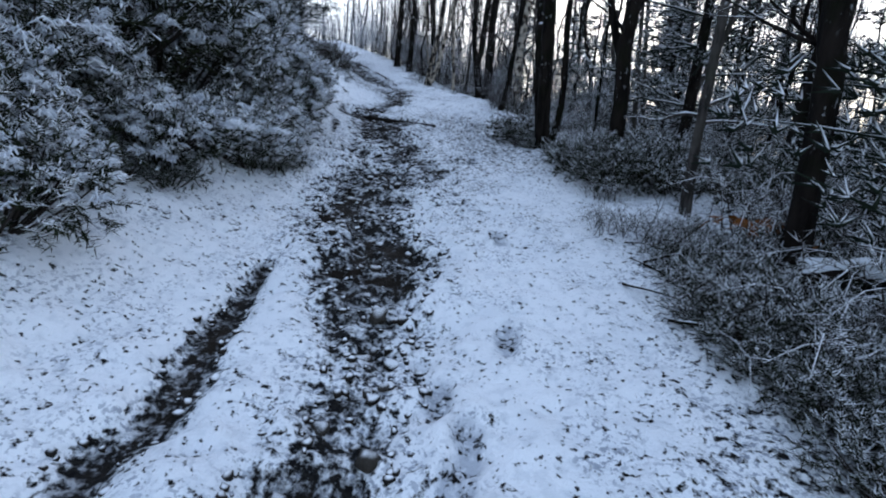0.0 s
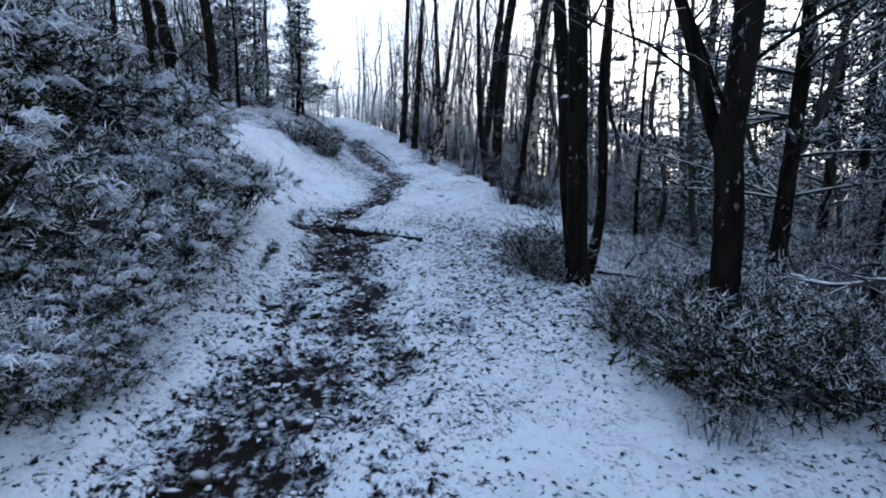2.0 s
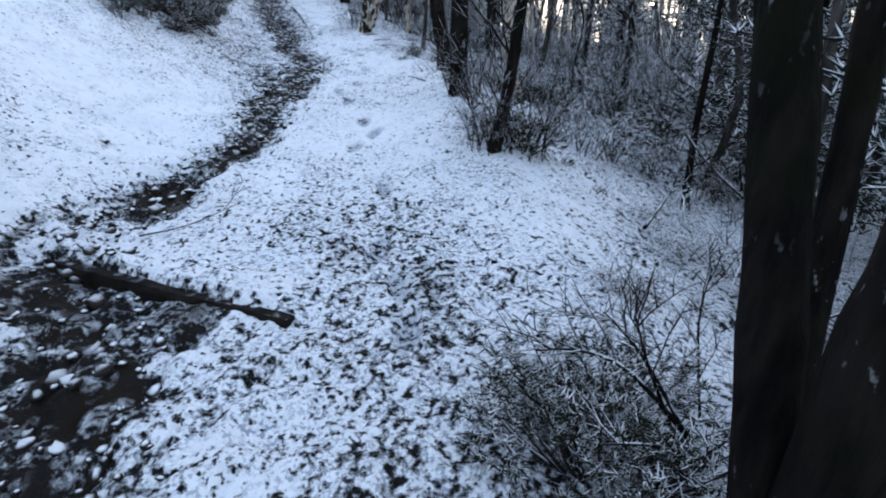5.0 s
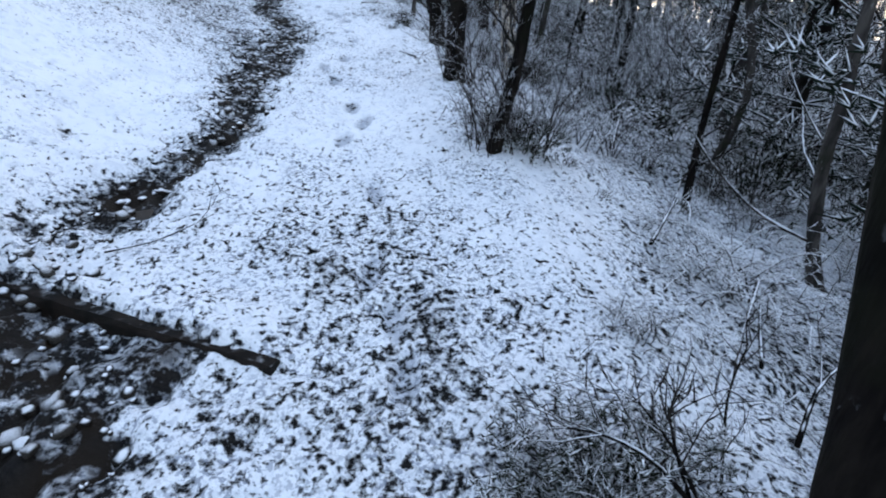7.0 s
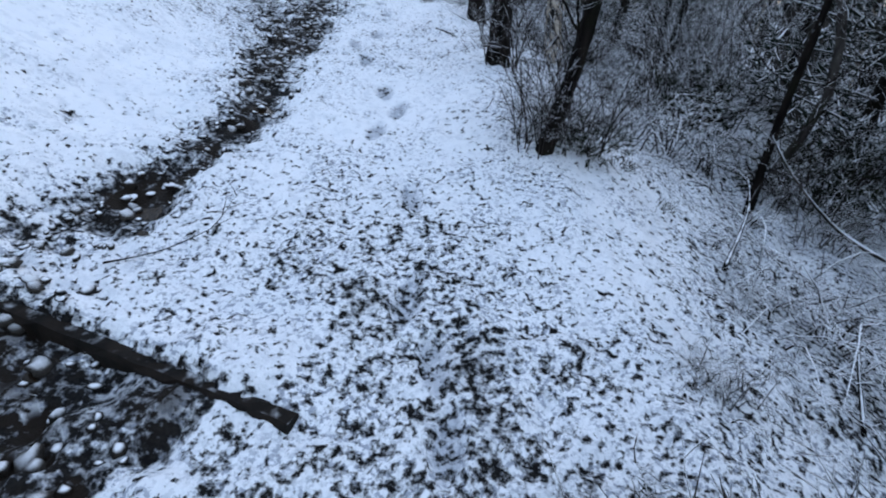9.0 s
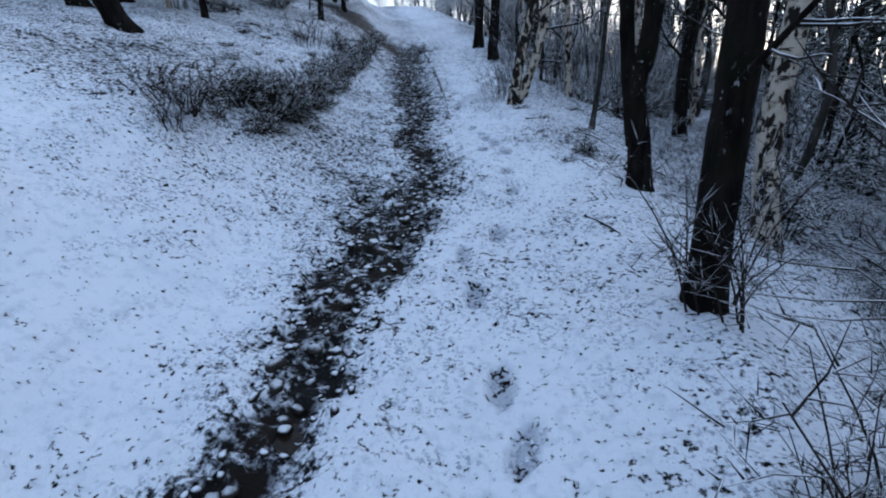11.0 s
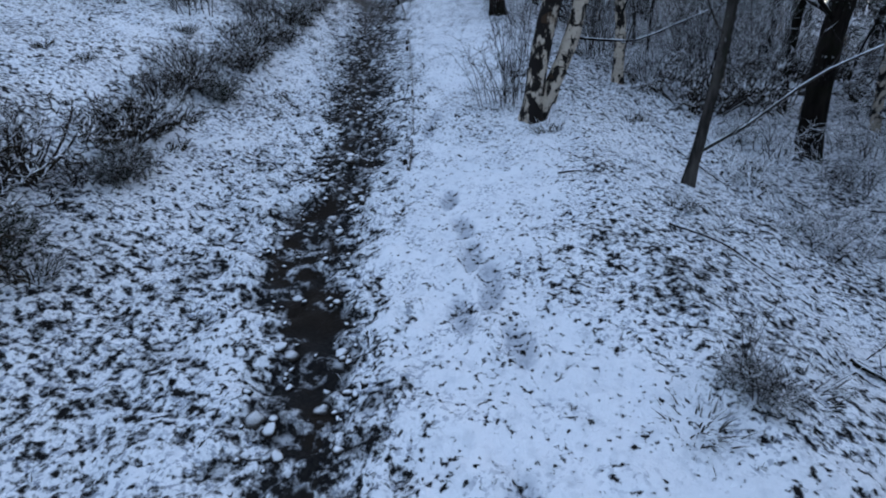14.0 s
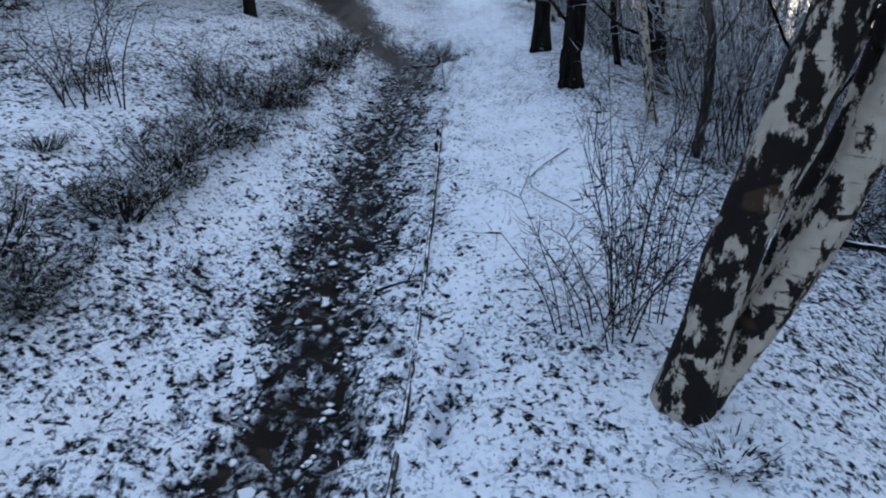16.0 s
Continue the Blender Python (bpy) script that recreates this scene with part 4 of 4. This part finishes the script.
for i, (k, x, y, s) in enumerate([(0, -2.85, 13.4, 1.0), (1, -3.05, 12.4, .8), (0, -3.15, 15.0, .75), (1, -3.1, 14.2, .75), (0, -3.45, 15.7, .6), (1, -3.6, 16.35, .6), (0, -3.55, 17.0, .6), (1, -3.8, 17.6, .6),
                                  (0, -3.95, 18.2, .7), (1, -4.15, 19.1, .7), (0, -4.3, 20.0, .7), (1, -4.5, 21.0, .75), (0, -2.65, 12.9, .5), (1, -2.8, 13.4, .5), (0, -4.7, 21.9, .8)] + [(j % 2, -2.98 - .235 * (j * .32) + .12 * math.sin(j * 2.1), 14.4 + j * .32, .34 + .16 * math.sin(j * 1.7 + j * j)) for j in range(24)]):
    place(heath[k], x, y, s, first=i < 2)
for x, y in scatter(brng, 34, (2.6, 12), (7, 30), 1.0, HEROES):
    place(heath[brng.randrange(2)], x, y, brng.uniform(.6, 1.3))
for x, y in scatter(brng, 16, (-12, -4.5), (9, 30), 1.5, HEROES):
    place(heath[brng.randrange(2)], x, y, brng.uniform(.4, .9))
TB = "bare twiggy bushes"
twigs = [twig_bush("bare_bush", 71, .9, .9, "bare upright twiggy bush in the snow", TB, M_TWIG, 16, False),
         twig_bush("bramble_bush", 72, 1.2, .55, "arching bramble canes edged with frost", "brambles of the wood floor", M_FROST, 24, True),
         twig_bush("bramble_bush", 73, 1.5, .75, "tangled frosted brambles under the trees", "brambles of the wood floor", M_FROST, 28, True)]
for i, (k, x, y, s) in enumerate([(0, -.9, 17.05, .62), (1, 2.7, 7.3, .62), (2, 2.3, 5.9, .8), (0, 1.08, 9.42, .8), (0, .97, 9.32, .55), (0, .42, 13.76, .3), (0, -4.5, 17.7, .8), (0, -4.3, 18.6, .6), (0, 1.35, 9.6, .8),
                                  (0, .95, 10.75, .8), (0, 3.3, 10.4, .6), (0, -2.9, 12.0, .4)]):
    place(twigs[k], x, y, s, first=i < 3)
place(twigs[0], -.8, 17.1, .45, 1.25)
for x, y in scatter(brng, 58, (1.9, 9), (4.2, 26), .55, [(1.3, 6.5), (2.02, 4.02), (.9, 10.8), (-.5, 16.7), (.5, 15.9), (.76, 12.9)]):
    place(twigs[1 + (x * 7 % 1 > .5)], x, y, brng.uniform(.5, 1.05), brng.uniform(.4, .8))
for x, y, s in [(1.6, 5.25, .5), (1.8, 5.05, .5), (1.45, 5.55, .35), (1.95, 5.6, .5), (1.45, 7.7, .4), (1.6, 3.4, .5), (1.5, 2.4, .6), (1.9, 1.9, .7), (1.75, 3.0, .6), (2.4, 3.3, .9), (2.5, 2.2, .9), (2.0, 6.6, .6), (1.75, 13.7, .6),
                (1.45, 4.4, .4), (1.3, 3.6, .4), (1.7, 14.3, .6)]:
    place(twigs[1 + (y * 3 % 1 > .5)], x, y, s)
thicket = twig_bush("hazel_shrub", 75, 1.8, 2.3, "tall bare frosted shrub under the trees", "tall shrubs of the wood", M_FROST, 24, False, 6)
for i, (x, y) in enumerate(scatter(brng, 46, (3.6, 16), (7, 36), 1.0, HEROES) + scatter(brng, 26, (1.9, 5), (20, 40), .9, HEROES) + scatter(brng, 30, (-16, -5), (8, 38), 1.3, HEROES)):
    place(thicket, x, y, brng.uniform(.6, 1.15), first=i == 0)
dark_bush = gorse_bush("evergreen_bush", 54, .9, .62, "dark green thicket at the foot of an oak", "dark thickets beside the track", M_THICKET, 4200, .075)
for i, (x, y, s) in enumerate([(1.55, 5.1, .8), (1.82, 4.8, .85), (1.4, 5.45, .55), (1.5, 4.7, .45), (2.1, 5.3, .8), (1.0, 6.72, .6), (.40, 13.74, .2), (.98, 6.42, .42), (1.08, 6.3, .3), (2.15, 2.9, .55), (2.5, 2.7, .6), (1.85, 2.2, .45), (2.6, 3.6, .6), (1.25, 9.45, .45), (-3.4, 4.0, 2.0), (1.48, 2.75, .32), (1.62, 2.5, .4), (1.42, 1.95, .28), (1.55, 3.1, .34), (-3.8, 5.2, 2.3), (-3.3, 6.2, 1.5), (2.2, 1.5, .8), (2.7, 2.1, .9), (3.0, 3.0, 1.1), (1.6, 1.25, .5), (1.75, 1.5, .55), (1.6, 1.75, .45), (1.5, 2.05, .4), (1.62, 2.0, .5), (1.75, 2.35, .55), (1.55, 1.55, .4), (1.48, 2.4, .3), (2.9, 4.3, 1.1), (2.2, 4.6, .7), (1.5, 2.6, .36), (1.62, 2.9, .42), (1.42, 2.25, .34), (1.7, 3.3, .4), (2.0, 13.6, .8), (2.4, 14.6, .9), (1.05, 6.95, .5), (3.4, 12.5, 1.2), (4.2, 10.8, 1.4), (-3.0, 13.2, .6), (-2.75, 13.5, .5), (-1.7, 4.75, .5), (-1.62, 4.3, .5), (-1.85, 5.35, .5), (-2.1, 3.9, .6), (-2.75, 3.9, 1.7), (-2.6, 3.0, .9), (-1.75, 3.3, .4), (-2.9, 14.7, .34), (-3.3, 16.3, .36), (-3.75, 17.6, .36), (-2.7, 13.7, .36), (-4.1, 19.4, .4), (-1.8, 6.2, .45)]):
    place(dark_bush, x, y, s, first=i == 0)
# skyline shrubs: distance haze is put into their pale twig colour
crest = twig_bush("frosted_shrub", 74, 2.2, 3.0, "frosted shrub on the skyline, its colour paled for haze", "frosted shrubs on the skyline", M_FAR, 30, False, 9)
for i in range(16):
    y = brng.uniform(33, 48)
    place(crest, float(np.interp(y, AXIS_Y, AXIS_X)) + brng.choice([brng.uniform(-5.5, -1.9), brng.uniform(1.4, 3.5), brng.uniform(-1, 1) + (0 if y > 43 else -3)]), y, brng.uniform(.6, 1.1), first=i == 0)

# ---- timber across the track, edging boards, loose wood ----
def water_bar():
    ax, ay = LOG_A
    bx, by = LOG_B
    az, bz = ground_at(ax, ay + .14), ground_at(bx, by + .14) + .02
    t = thing("timber_water_bar", (ax, ay, az), "dark wet timber laid across the track to turn water", "timber")
    rng, g = random.Random(3), Geo()
    n, d = 22, Vector((bx - ax, by - ay, bz - az))
    side = Vector((d.y, -d.x, 0)).normalized()
    shape = [(-.03, -.12), (.03, -.12), (.034, -.02), (.024, .004), (-.018, .006), (-.032, -.01)]
    for i in range(n + 1):
        c = d * (i / n)
        for s, h in shape:
            g.v.append(tuple(c + side * (s + rng.uniform(-.006, .006)) + Vector((0, 0, h + rng.uniform(-.006, .006) - .034))))
    k = len(shape)
    for i in range(n):
        for s in range(k):
            a, b = i * k + s, i * k + (s + 1) % k
            g.f.append((a, b, b + k, a + k))
    g.f += [tuple(range(k)), tuple(n * k + s for s in reversed(range(k)))]
    part("beam", g, M_TIMBER, t, smooth=False)
    for f in (.12, .6):
        p, h = d * f + side * .055, Geo()
        tube(h, [p + Vector((0, 0, -.2)), p + Vector((0, 0, -.09)), p + Vector((0, 0, -.06))], [.016, .016, .013], 7, .08, rng)
        part("peg", h, M_TIMBER, t)


water_bar()
EDGE = [(-1.38, 15.6), (-1.60, 16.5), (-1.86, 17.42), (-2.18, 18.5), (-2.5, 19.55), (-2.80, 20.5), (-3.2, 21.75), (-3.62, 22.9), (-4.0, 23.95)]


def edging_board(pts, proud):
    x0, y0 = pts[0]
    z0 = ground_at(x0, y0)
    t = thing("edging_board", (x0, y0, z0), "weathered board edging the track, half buried in snow", "board", "boards edging the track")
    rng, g = random.Random(int(y0 * 10)), Geo()
    line = bent([(x - x0, y - y0, ground_at(x, y) - z0) for x, y in pts], 14)
    for i, p in enumerate(line):
        d = (line[min(i + 1, 14)] - line[max(i - 1, 0)]).normalized()
        s = Vector((d.y, -d.x, 0)).normalized()
        for w, h in ((-.010, -.08), (.010, -.08), (.010, proud - .005), (.006, proud), (-.006, proud), (-.010, proud - .005)):
            g.v.append(tuple(p + s * w + Vector((0, 0, h + rng.uniform(-.004, .004)))))
    for i in range(14):
        for s in range(6):
            a, b = i * 6 + s, i * 6 + (s + 1) % 6
            g.f.append((a, b, b + 6, a + 6))
    g.f += [tuple(range(6)), tuple(84 + s for s in reversed(range(6)))]
    part("plank", g, M_BOARD, t)
    for i in (2, 12):
        d = (line[i + 1] - line[i]).normalized()
        q, h = line[i] + Vector((-d.y, d.x, 0)) * .034, Geo()
        tube(h, [q + Vector((0, 0, -.2)), q + Vector((0, 0, 0)), q + Vector((0, 0, proud * .8))], [.018, .018, .015], 6, .06, rng)
        part("peg", h, M_TIMBER, t)


for a, b, proud in ((0, 2, .016), (2, 4, .034), (4, 6, .04), (6, 8, .045)):
    edging_board(EDGE[a:b + 1], proud)


def fallen_branch(seed, pts, r, label, snow=True, forks=6, lift=.02, side=.45):
    rng = random.Random(seed)
    x0, y0 = pts[0][0], pts[0][1]
    z0 = ground_at(x0, y0)
    t = thing("fallen_branch", (x0, y0, z0), label, "branch", "fallen branches")
    line = bent([(x - x0, y - y0, ground_at(x, y) + h - z0) for x, y, h in pts], 10)
    g, fine, s = Geo(), Geo(), Geo()
    tube(g, line, [r * (1 - .07 * i) for i in range(11)], 6, .08, rng)
    for j in range(forks):
        p, d = along(line, rng.uniform(.2, .97))
        grow(rng, g, fine, p, d * .8 + side_way(rng, d) * .8 + Vector((0, 0, .2)), side * rng.uniform(.5, 1.2), r * .45, 2, 3, (4, 3), lift)
    part("bough", g, M_BARK, t)
    if fine.v:
        part("spray", fine, M_TWIG, t, kind="stuff")
    if snow:
        tube(s, [p + Vector((0, 0, r * .75 * (1 - .07 * i))) for i, p in enumerate(line)], [r * max(rng.uniform(-.3, .6), .02) * (1 - .07 * i) for i in range(11)], 6, .25, rng)
        part("snow_cap", s, M_SNOW, t, "snow lying along the branch")


for i, (pts, r) in enumerate([
        ([(1.45, 6.5, .02), (1.75, 6.3, .10), (2.1, 6.25, .06), (2.5, 6.4, .03)], .016),
        ([(1.9, 7.2, .01), (2.1, 7.4, .22), (2.6, 7.7, .30), (3.2, 8.0, .28)], .012), ([(2.1, 7.7, .01), (2.4, 8.2, .22), (3.0, 8.6, .2)], .010),
        ([(2.3, 7.0, .02), (2.8, 6.9, .12), (3.4, 7.2, .1)], .02), ([(1.4, 2.9, .02), (1.55, 2.7, .10), (1.7, 2.5, .12)], .008), ([(1.3, 3.3, .02), (1.4, 3.1, .09), (1.6, 2.95, .05)], .007),
        ([(1.6, 2.2, .1), (1.75, 1.9, .15), (1.8, 1.5, .1)], .02), ([(1.9, 8.6, .05), (2.4, 9.3, .2), (2.9, 10.2, .3)], .014), ([(1.2, 17.0, .02), (1.6, 16.6, .05), (2.0, 16.0, .02)], .012),
        ([(.9, 14.2, .01), (1.2, 13.9, .02), (1.5, 13.5, .02)], .012), ([(3.2, 15.5, .1), (3.0, 16.3, .4), (2.6, 17.2, .6)], .02), ([(1.28, 3.1, .0), (1.42, 2.72, .05), (1.6, 2.4, .05), (1.68, 1.9, .05)], .011), ([(1.3, 2.95, .04), (1.55, 2.85, .14), (1.85, 2.8, .1)], .011), ([(1.2, 2.3, .02), (1.4, 2.05, .08), (1.62, 1.8, .06)], .010), ([(1.1, 2.7, .01), (1.3, 2.45, .06), (1.45, 2.2, .05)], .009)]):
    fallen_branch(200 + i, pts, r, "dead fallen branch lying on the snowy wood floor", i > 5)
for i, (pts, r) in enumerate([([(-.32, 15.57, .008), (-.2, 15.6, .014), (-.05, 15.56, .008)], .008), ([(-1.02, 8.15, .01), (-.8, 8.25, .04), (-.6, 8.45, .05)], .005), ([(-2.05, 17.15, .01), (-1.92, 17.22, .02), (-1.82, 17.25, .01)], .010),
                              ([(.3, 15.0, .01), (.55, 14.9, .02), (.8, 14.75, .01)], .009), ([(-1.3, 19.3, .01), (-1.5, 18.6, .03), (-1.1, 18.1, .03), (-.7, 17.5, .01)], .006), ([(.35, 12.0, .01), (.5, 11.8, .015), (.62, 11.55, .01)], .012),
                              ([(.55, 16.9, .02), (.75, 16.5, .03), (.95, 16.1, .02)], .007)]):
    fallen_branch(240 + i, pts, r, "thin dark stick lying on the snow", False, 1, .0, .2)


for i, (pts, r) in enumerate([([(1.25, 6.72, .12), (1.08, 6.85, .26), (.95, 6.95, .28), (.84, 7.02, .22)], .010), ([(1.25, 6.70, .1), (1.15, 6.9, .28), (1.05, 7.0, .36)], .008), ([(1.42, 6.95, .0), (1.40, 7.05, .3), (1.42, 7.08, .5)], .006),
                              ([(1.2, 6.7, .1), (1.05, 6.62, .22), (.92, 6.64, .20)], .008), ([(1.22, 6.8, .1), (1.14, 6.86, .3), (1.1, 6.9, .42)], .007), ([(1.3, 6.7, .08), (1.2, 6.6, .16), (1.02, 6.5, .10)], .008)]):
    fallen_branch(260 + i, pts, r, "thorny dark branch reaching out over the track", False, 8, .0, .26)


def snowy_log():
    x, y = 2.0, 2.6
    z = ground_at(x, y)
    t = thing("fallen_log", (x, y, z), "mossy fallen log under a thick cap of snow", "log")
    rng, g, s = random.Random(8), Geo(), Geo()
    line = bent([(0, 0, .10), (.35, -.12, .14), (.75, -.3, .12)], 10)
    tube(g, line, [.085 * rng.uniform(.92, 1.06) for i in range(11)], 10, .08, rng)
    tube(s, [p + Vector((0, 0, .055)) for p in line], [.07 * rng.uniform(.85, 1.1) for i in range(11)], 10, .1, rng)
    part("log", g, M_BARK, t)
    part("snow_cap", s, M_SNOW, t, "thick rounded snow")


snowy_log()


def leafy_twig():
    x, y = 2.08, 3.28
    z = ground_at(x, y)
    t = thing("beech_twig", (x, y, z), "low beech twig still holding orange-brown leaves", "branch")
    rng, g = random.Random(12), Geo()
    leaf = Geo()
    for i in range(7):
        f = i / 6
        w = .028 * math.sin(math.pi * min(f * .92 + .08, 1)) ** .8
        leaf.v += [(-w, f * .085, .006 * math.cos(f * 5)), (0, f * .085, -.008), (w, f * .085, .008 * math.sin(f * 4))]
    for i in range(6):
        for s in range(2):
            a = i * 3 + s
            leaf.f.append((a, a + 1, a + 4, a + 3))
    shape = mesh_of("leaf", leaf, M_LEAF)
    for k in range(5):
        w = -2.6 + .55 * k
        pts = bent([(0, 0, 0), (math.cos(w) * .15, math.sin(w) * .15, .22), (math.cos(w) * .45, math.sin(w) * .42, .22 - .03 * k)], 8)
        tube(g, pts, [.006 * (1 - .09 * i) for i in range(9)], 4)
        for j in range(9):
            p, d = along(pts, .35 + .64 * j / 9)
            ob = new("leaf", shape)
            ob.parent = t
            sc = rng.uniform(.8, 1.3)
            ob.matrix_basis = Matrix.LocRotScale(p, Euler((rng.uniform(-1.2, .2), rng.uniform(-.7, .7), rng.uniform(0, 6.28))), (sc, sc, sc))
    part("stem", g, M_TWIG, t)


leafy_twig()


# ---- stones in the ruts, grass and litter ----
def stone_mesh(name, seed, material):
    bm = bmesh.new()
    bmesh.ops.create_icosphere(bm, subdivisions=2, radius=1)
    rng = random.Random(seed)
    for v in bm.verts:
        v.co *= rng.uniform(.68, 1.25)
        v.co.z *= .8
    me = bpy.data.meshes.new(name)
    bm.to_mesh(me)
    bm.free()
    me.polygons.foreach_set("use_smooth", [True] * len(me.polygons))
    me.materials.append(material)
    return me


srng = random.Random(21)
stones = [stone_mesh("stone", 300 + i, M_STONE) for i in range(4)]
clods = [stone_mesh("clod", 310 + i, M_CLOD) for i in range(4)]
bed = [(x, y, w) for x, y, w in RUT if y >= 0]
for i in range(230):
    k = srng.randrange(len(bed) - 1)
    f = srng.random()
    (ax, ay, aw), (bx, by, bw) = bed[k], bed[k + 1]
    w = aw + (bw - aw) * f
    x, y = ax + (bx - ax) * f + srng.gauss(0, .55) * w, ay + (by - ay) * f
    is_stone = srng.random() < .55
    s = srng.uniform(.014, .034) * (1.2 if is_stone else 1) * (1.25 if srng.random() < .12 else 1)
    ob = new("stone" if is_stone else "clod", srng.choice(stones if is_stone else clods))
    ob.parent = ground
    ob.matrix_basis = Matrix.LocRotScale((x, y, ground_at(x, y) + s * .25), Euler((srng.uniform(-.4, .4), srng.uniform(-.4, .4), srng.uniform(0, 6.28))), (s * srng.uniform(.8, 1.4), s, s * srng.uniform(.7, 1.1)))
for i, (x, y, rx, ry, rz) in enumerate([(-.75, 9.86, .12, .09, .3), (-1.06, 8.5, .08, .2, 0), (-1.05, 7.72, .16, .08, -.3), (-2.1, 16.02, .09, .2, -.3), (-4.3, 23.5, .5, .2, 0), (-1.22, 11.75, .1, .16, 0)]):
    bm = bmesh.new()
    bmesh.ops.create_circle(bm, cap_ends=True, segments=20, radius=1)
    rng = random.Random(400 + i)
    for v in bm.verts:
        v.co.xy *= rng.uniform(.82, 1.1)
    me = bpy.data.meshes.new("puddle")
    bm.to_mesh(me)
    bm.free()
    me.materials.append(M_WATER)
    ob = tagged(new("puddle", me), "shallow brown puddle standing in a rut", "water", "puddles in the ruts")
    ob.matrix_basis = Matrix.LocRotScale((x, y, ground_at(x, y) - .006), Euler((radians(4), 0, rz)), (rx, ry, 1))


def snow_clods():
    """Small clods of mud and snow heaped along the ruts, too many to tell apart."""
    nr = np.random.RandomState(51)
    bm = bmesh.new()
    bmesh.ops.create_icosphere(bm, subdivisions=1, radius=1)
    ball = np.array([v.co[:] for v in bm.verts])
    tris = np.array([[v.index for v in f.verts] for f in bm.faces])
    bm.free()
    n = 15000
    y, u = nr.uniform(.6, 22, n), nr.uniform(-2.0, .9, n)
    x = u + np.interp(y, AXIS_Y, AXIS_X)
    d = np.minimum(near_line(x, y, RUT), near_line(x, y, SIDE_RUT) * 1.2)
    keep = (d < 1.7) & (nr.uniform(0, 1, n) < np.where(d < .6, .14, .8 * np.exp(-(d - .6) ** 2 * 1.6)))
    x, y = x[keep], y[keep]
    z, bare = relief(x, y)
    n = len(x)
    size = nr.uniform(.008, .022, n) * np.where(nr.uniform(0, 1, n) < .12, 1.7, 1.0)
    V = ball[None] * nr.uniform(.5, 1.35, (n, len(ball), 1)) * (size[:, None] * nr.uniform(.75, 1.5, (n, 3)) * np.array([1, 1, .8]))[:, None]
    V = V + np.stack([x, y, z + size * .15], 1)[:, None]
    g = Geo()
    g.v, g.f = V.reshape(-1, 3).tolist(), (tris[None] + (np.arange(n) * len(ball))[:, None, None]).reshape(-1, 3).tolist()
    tagged(new("snow_clods", mesh_of("snow_clods", g, M_HEAP)), "snow-capped clods of mud heaped along the ruts", "clods", kind="stuff")


snow_clods()


def litter():
    """Grass blades and bracken bits that stand out of the snow."""
    nr = np.random.RandomState(31)
    n = 60000
    u, y = nr.uniform(-3.4, 3.2, n), nr.uniform(.4, 21, n)
    x = u + np.interp(y, AXIS_Y, AXIS_X)
    z, bare = relief(x, y)
    clump = np.clip(rough_noise(x, y, 9, 41) * .8 + .35, 0, 1)
    keep = nr.uniform(0, 1, n) < np.clip((bare - .12) * 0.5, 0, .35) * clump * (bare < .85)
    x, y, z = x[keep], y[keep], z[keep]
    n = len(x)
    D = np.stack([nr.uniform(-1, 1, n), nr.uniform(-1, 1, n), nr.uniform(.1, .9, n)], 1)
    g = spikes(np.stack([x, y, z - .008], 1), D, nr.uniform(.02, .055, n), nr.uniform(.002, .0045, n), nr.uniform(-.5, .0, n))
    tagged(new("grass_litter", mesh_of("grass_litter", g, M_GRASS)), "dead grass and bracken bits poking through snow", "grass", kind="stuff")


litter()
tuft = [tussock("grass_tussock", 81, "dead grass tussock bent under snow", "grass tussocks", 150, .24, M_GRASS), tussock("grass_tussock", 82, "small tussock of dark grass in snow", "grass tussocks", 110, .17, M_GRASS)]
spots = scatter(brng, 34, (-4.2, -1.75), (12.5, 21), .3, []) + scatter(brng, 34, (1.1, 3.0), (7.5, 20), .35, []) + [(.2, 13.6), (-.75, 16.35), (-.45, 16.5), (-1.5, 5.0)]
for i, (x, y) in enumerate(spots):
    place(tuft[i % 2], x, y, brng.uniform(.5, 1.0), first=i < 2)
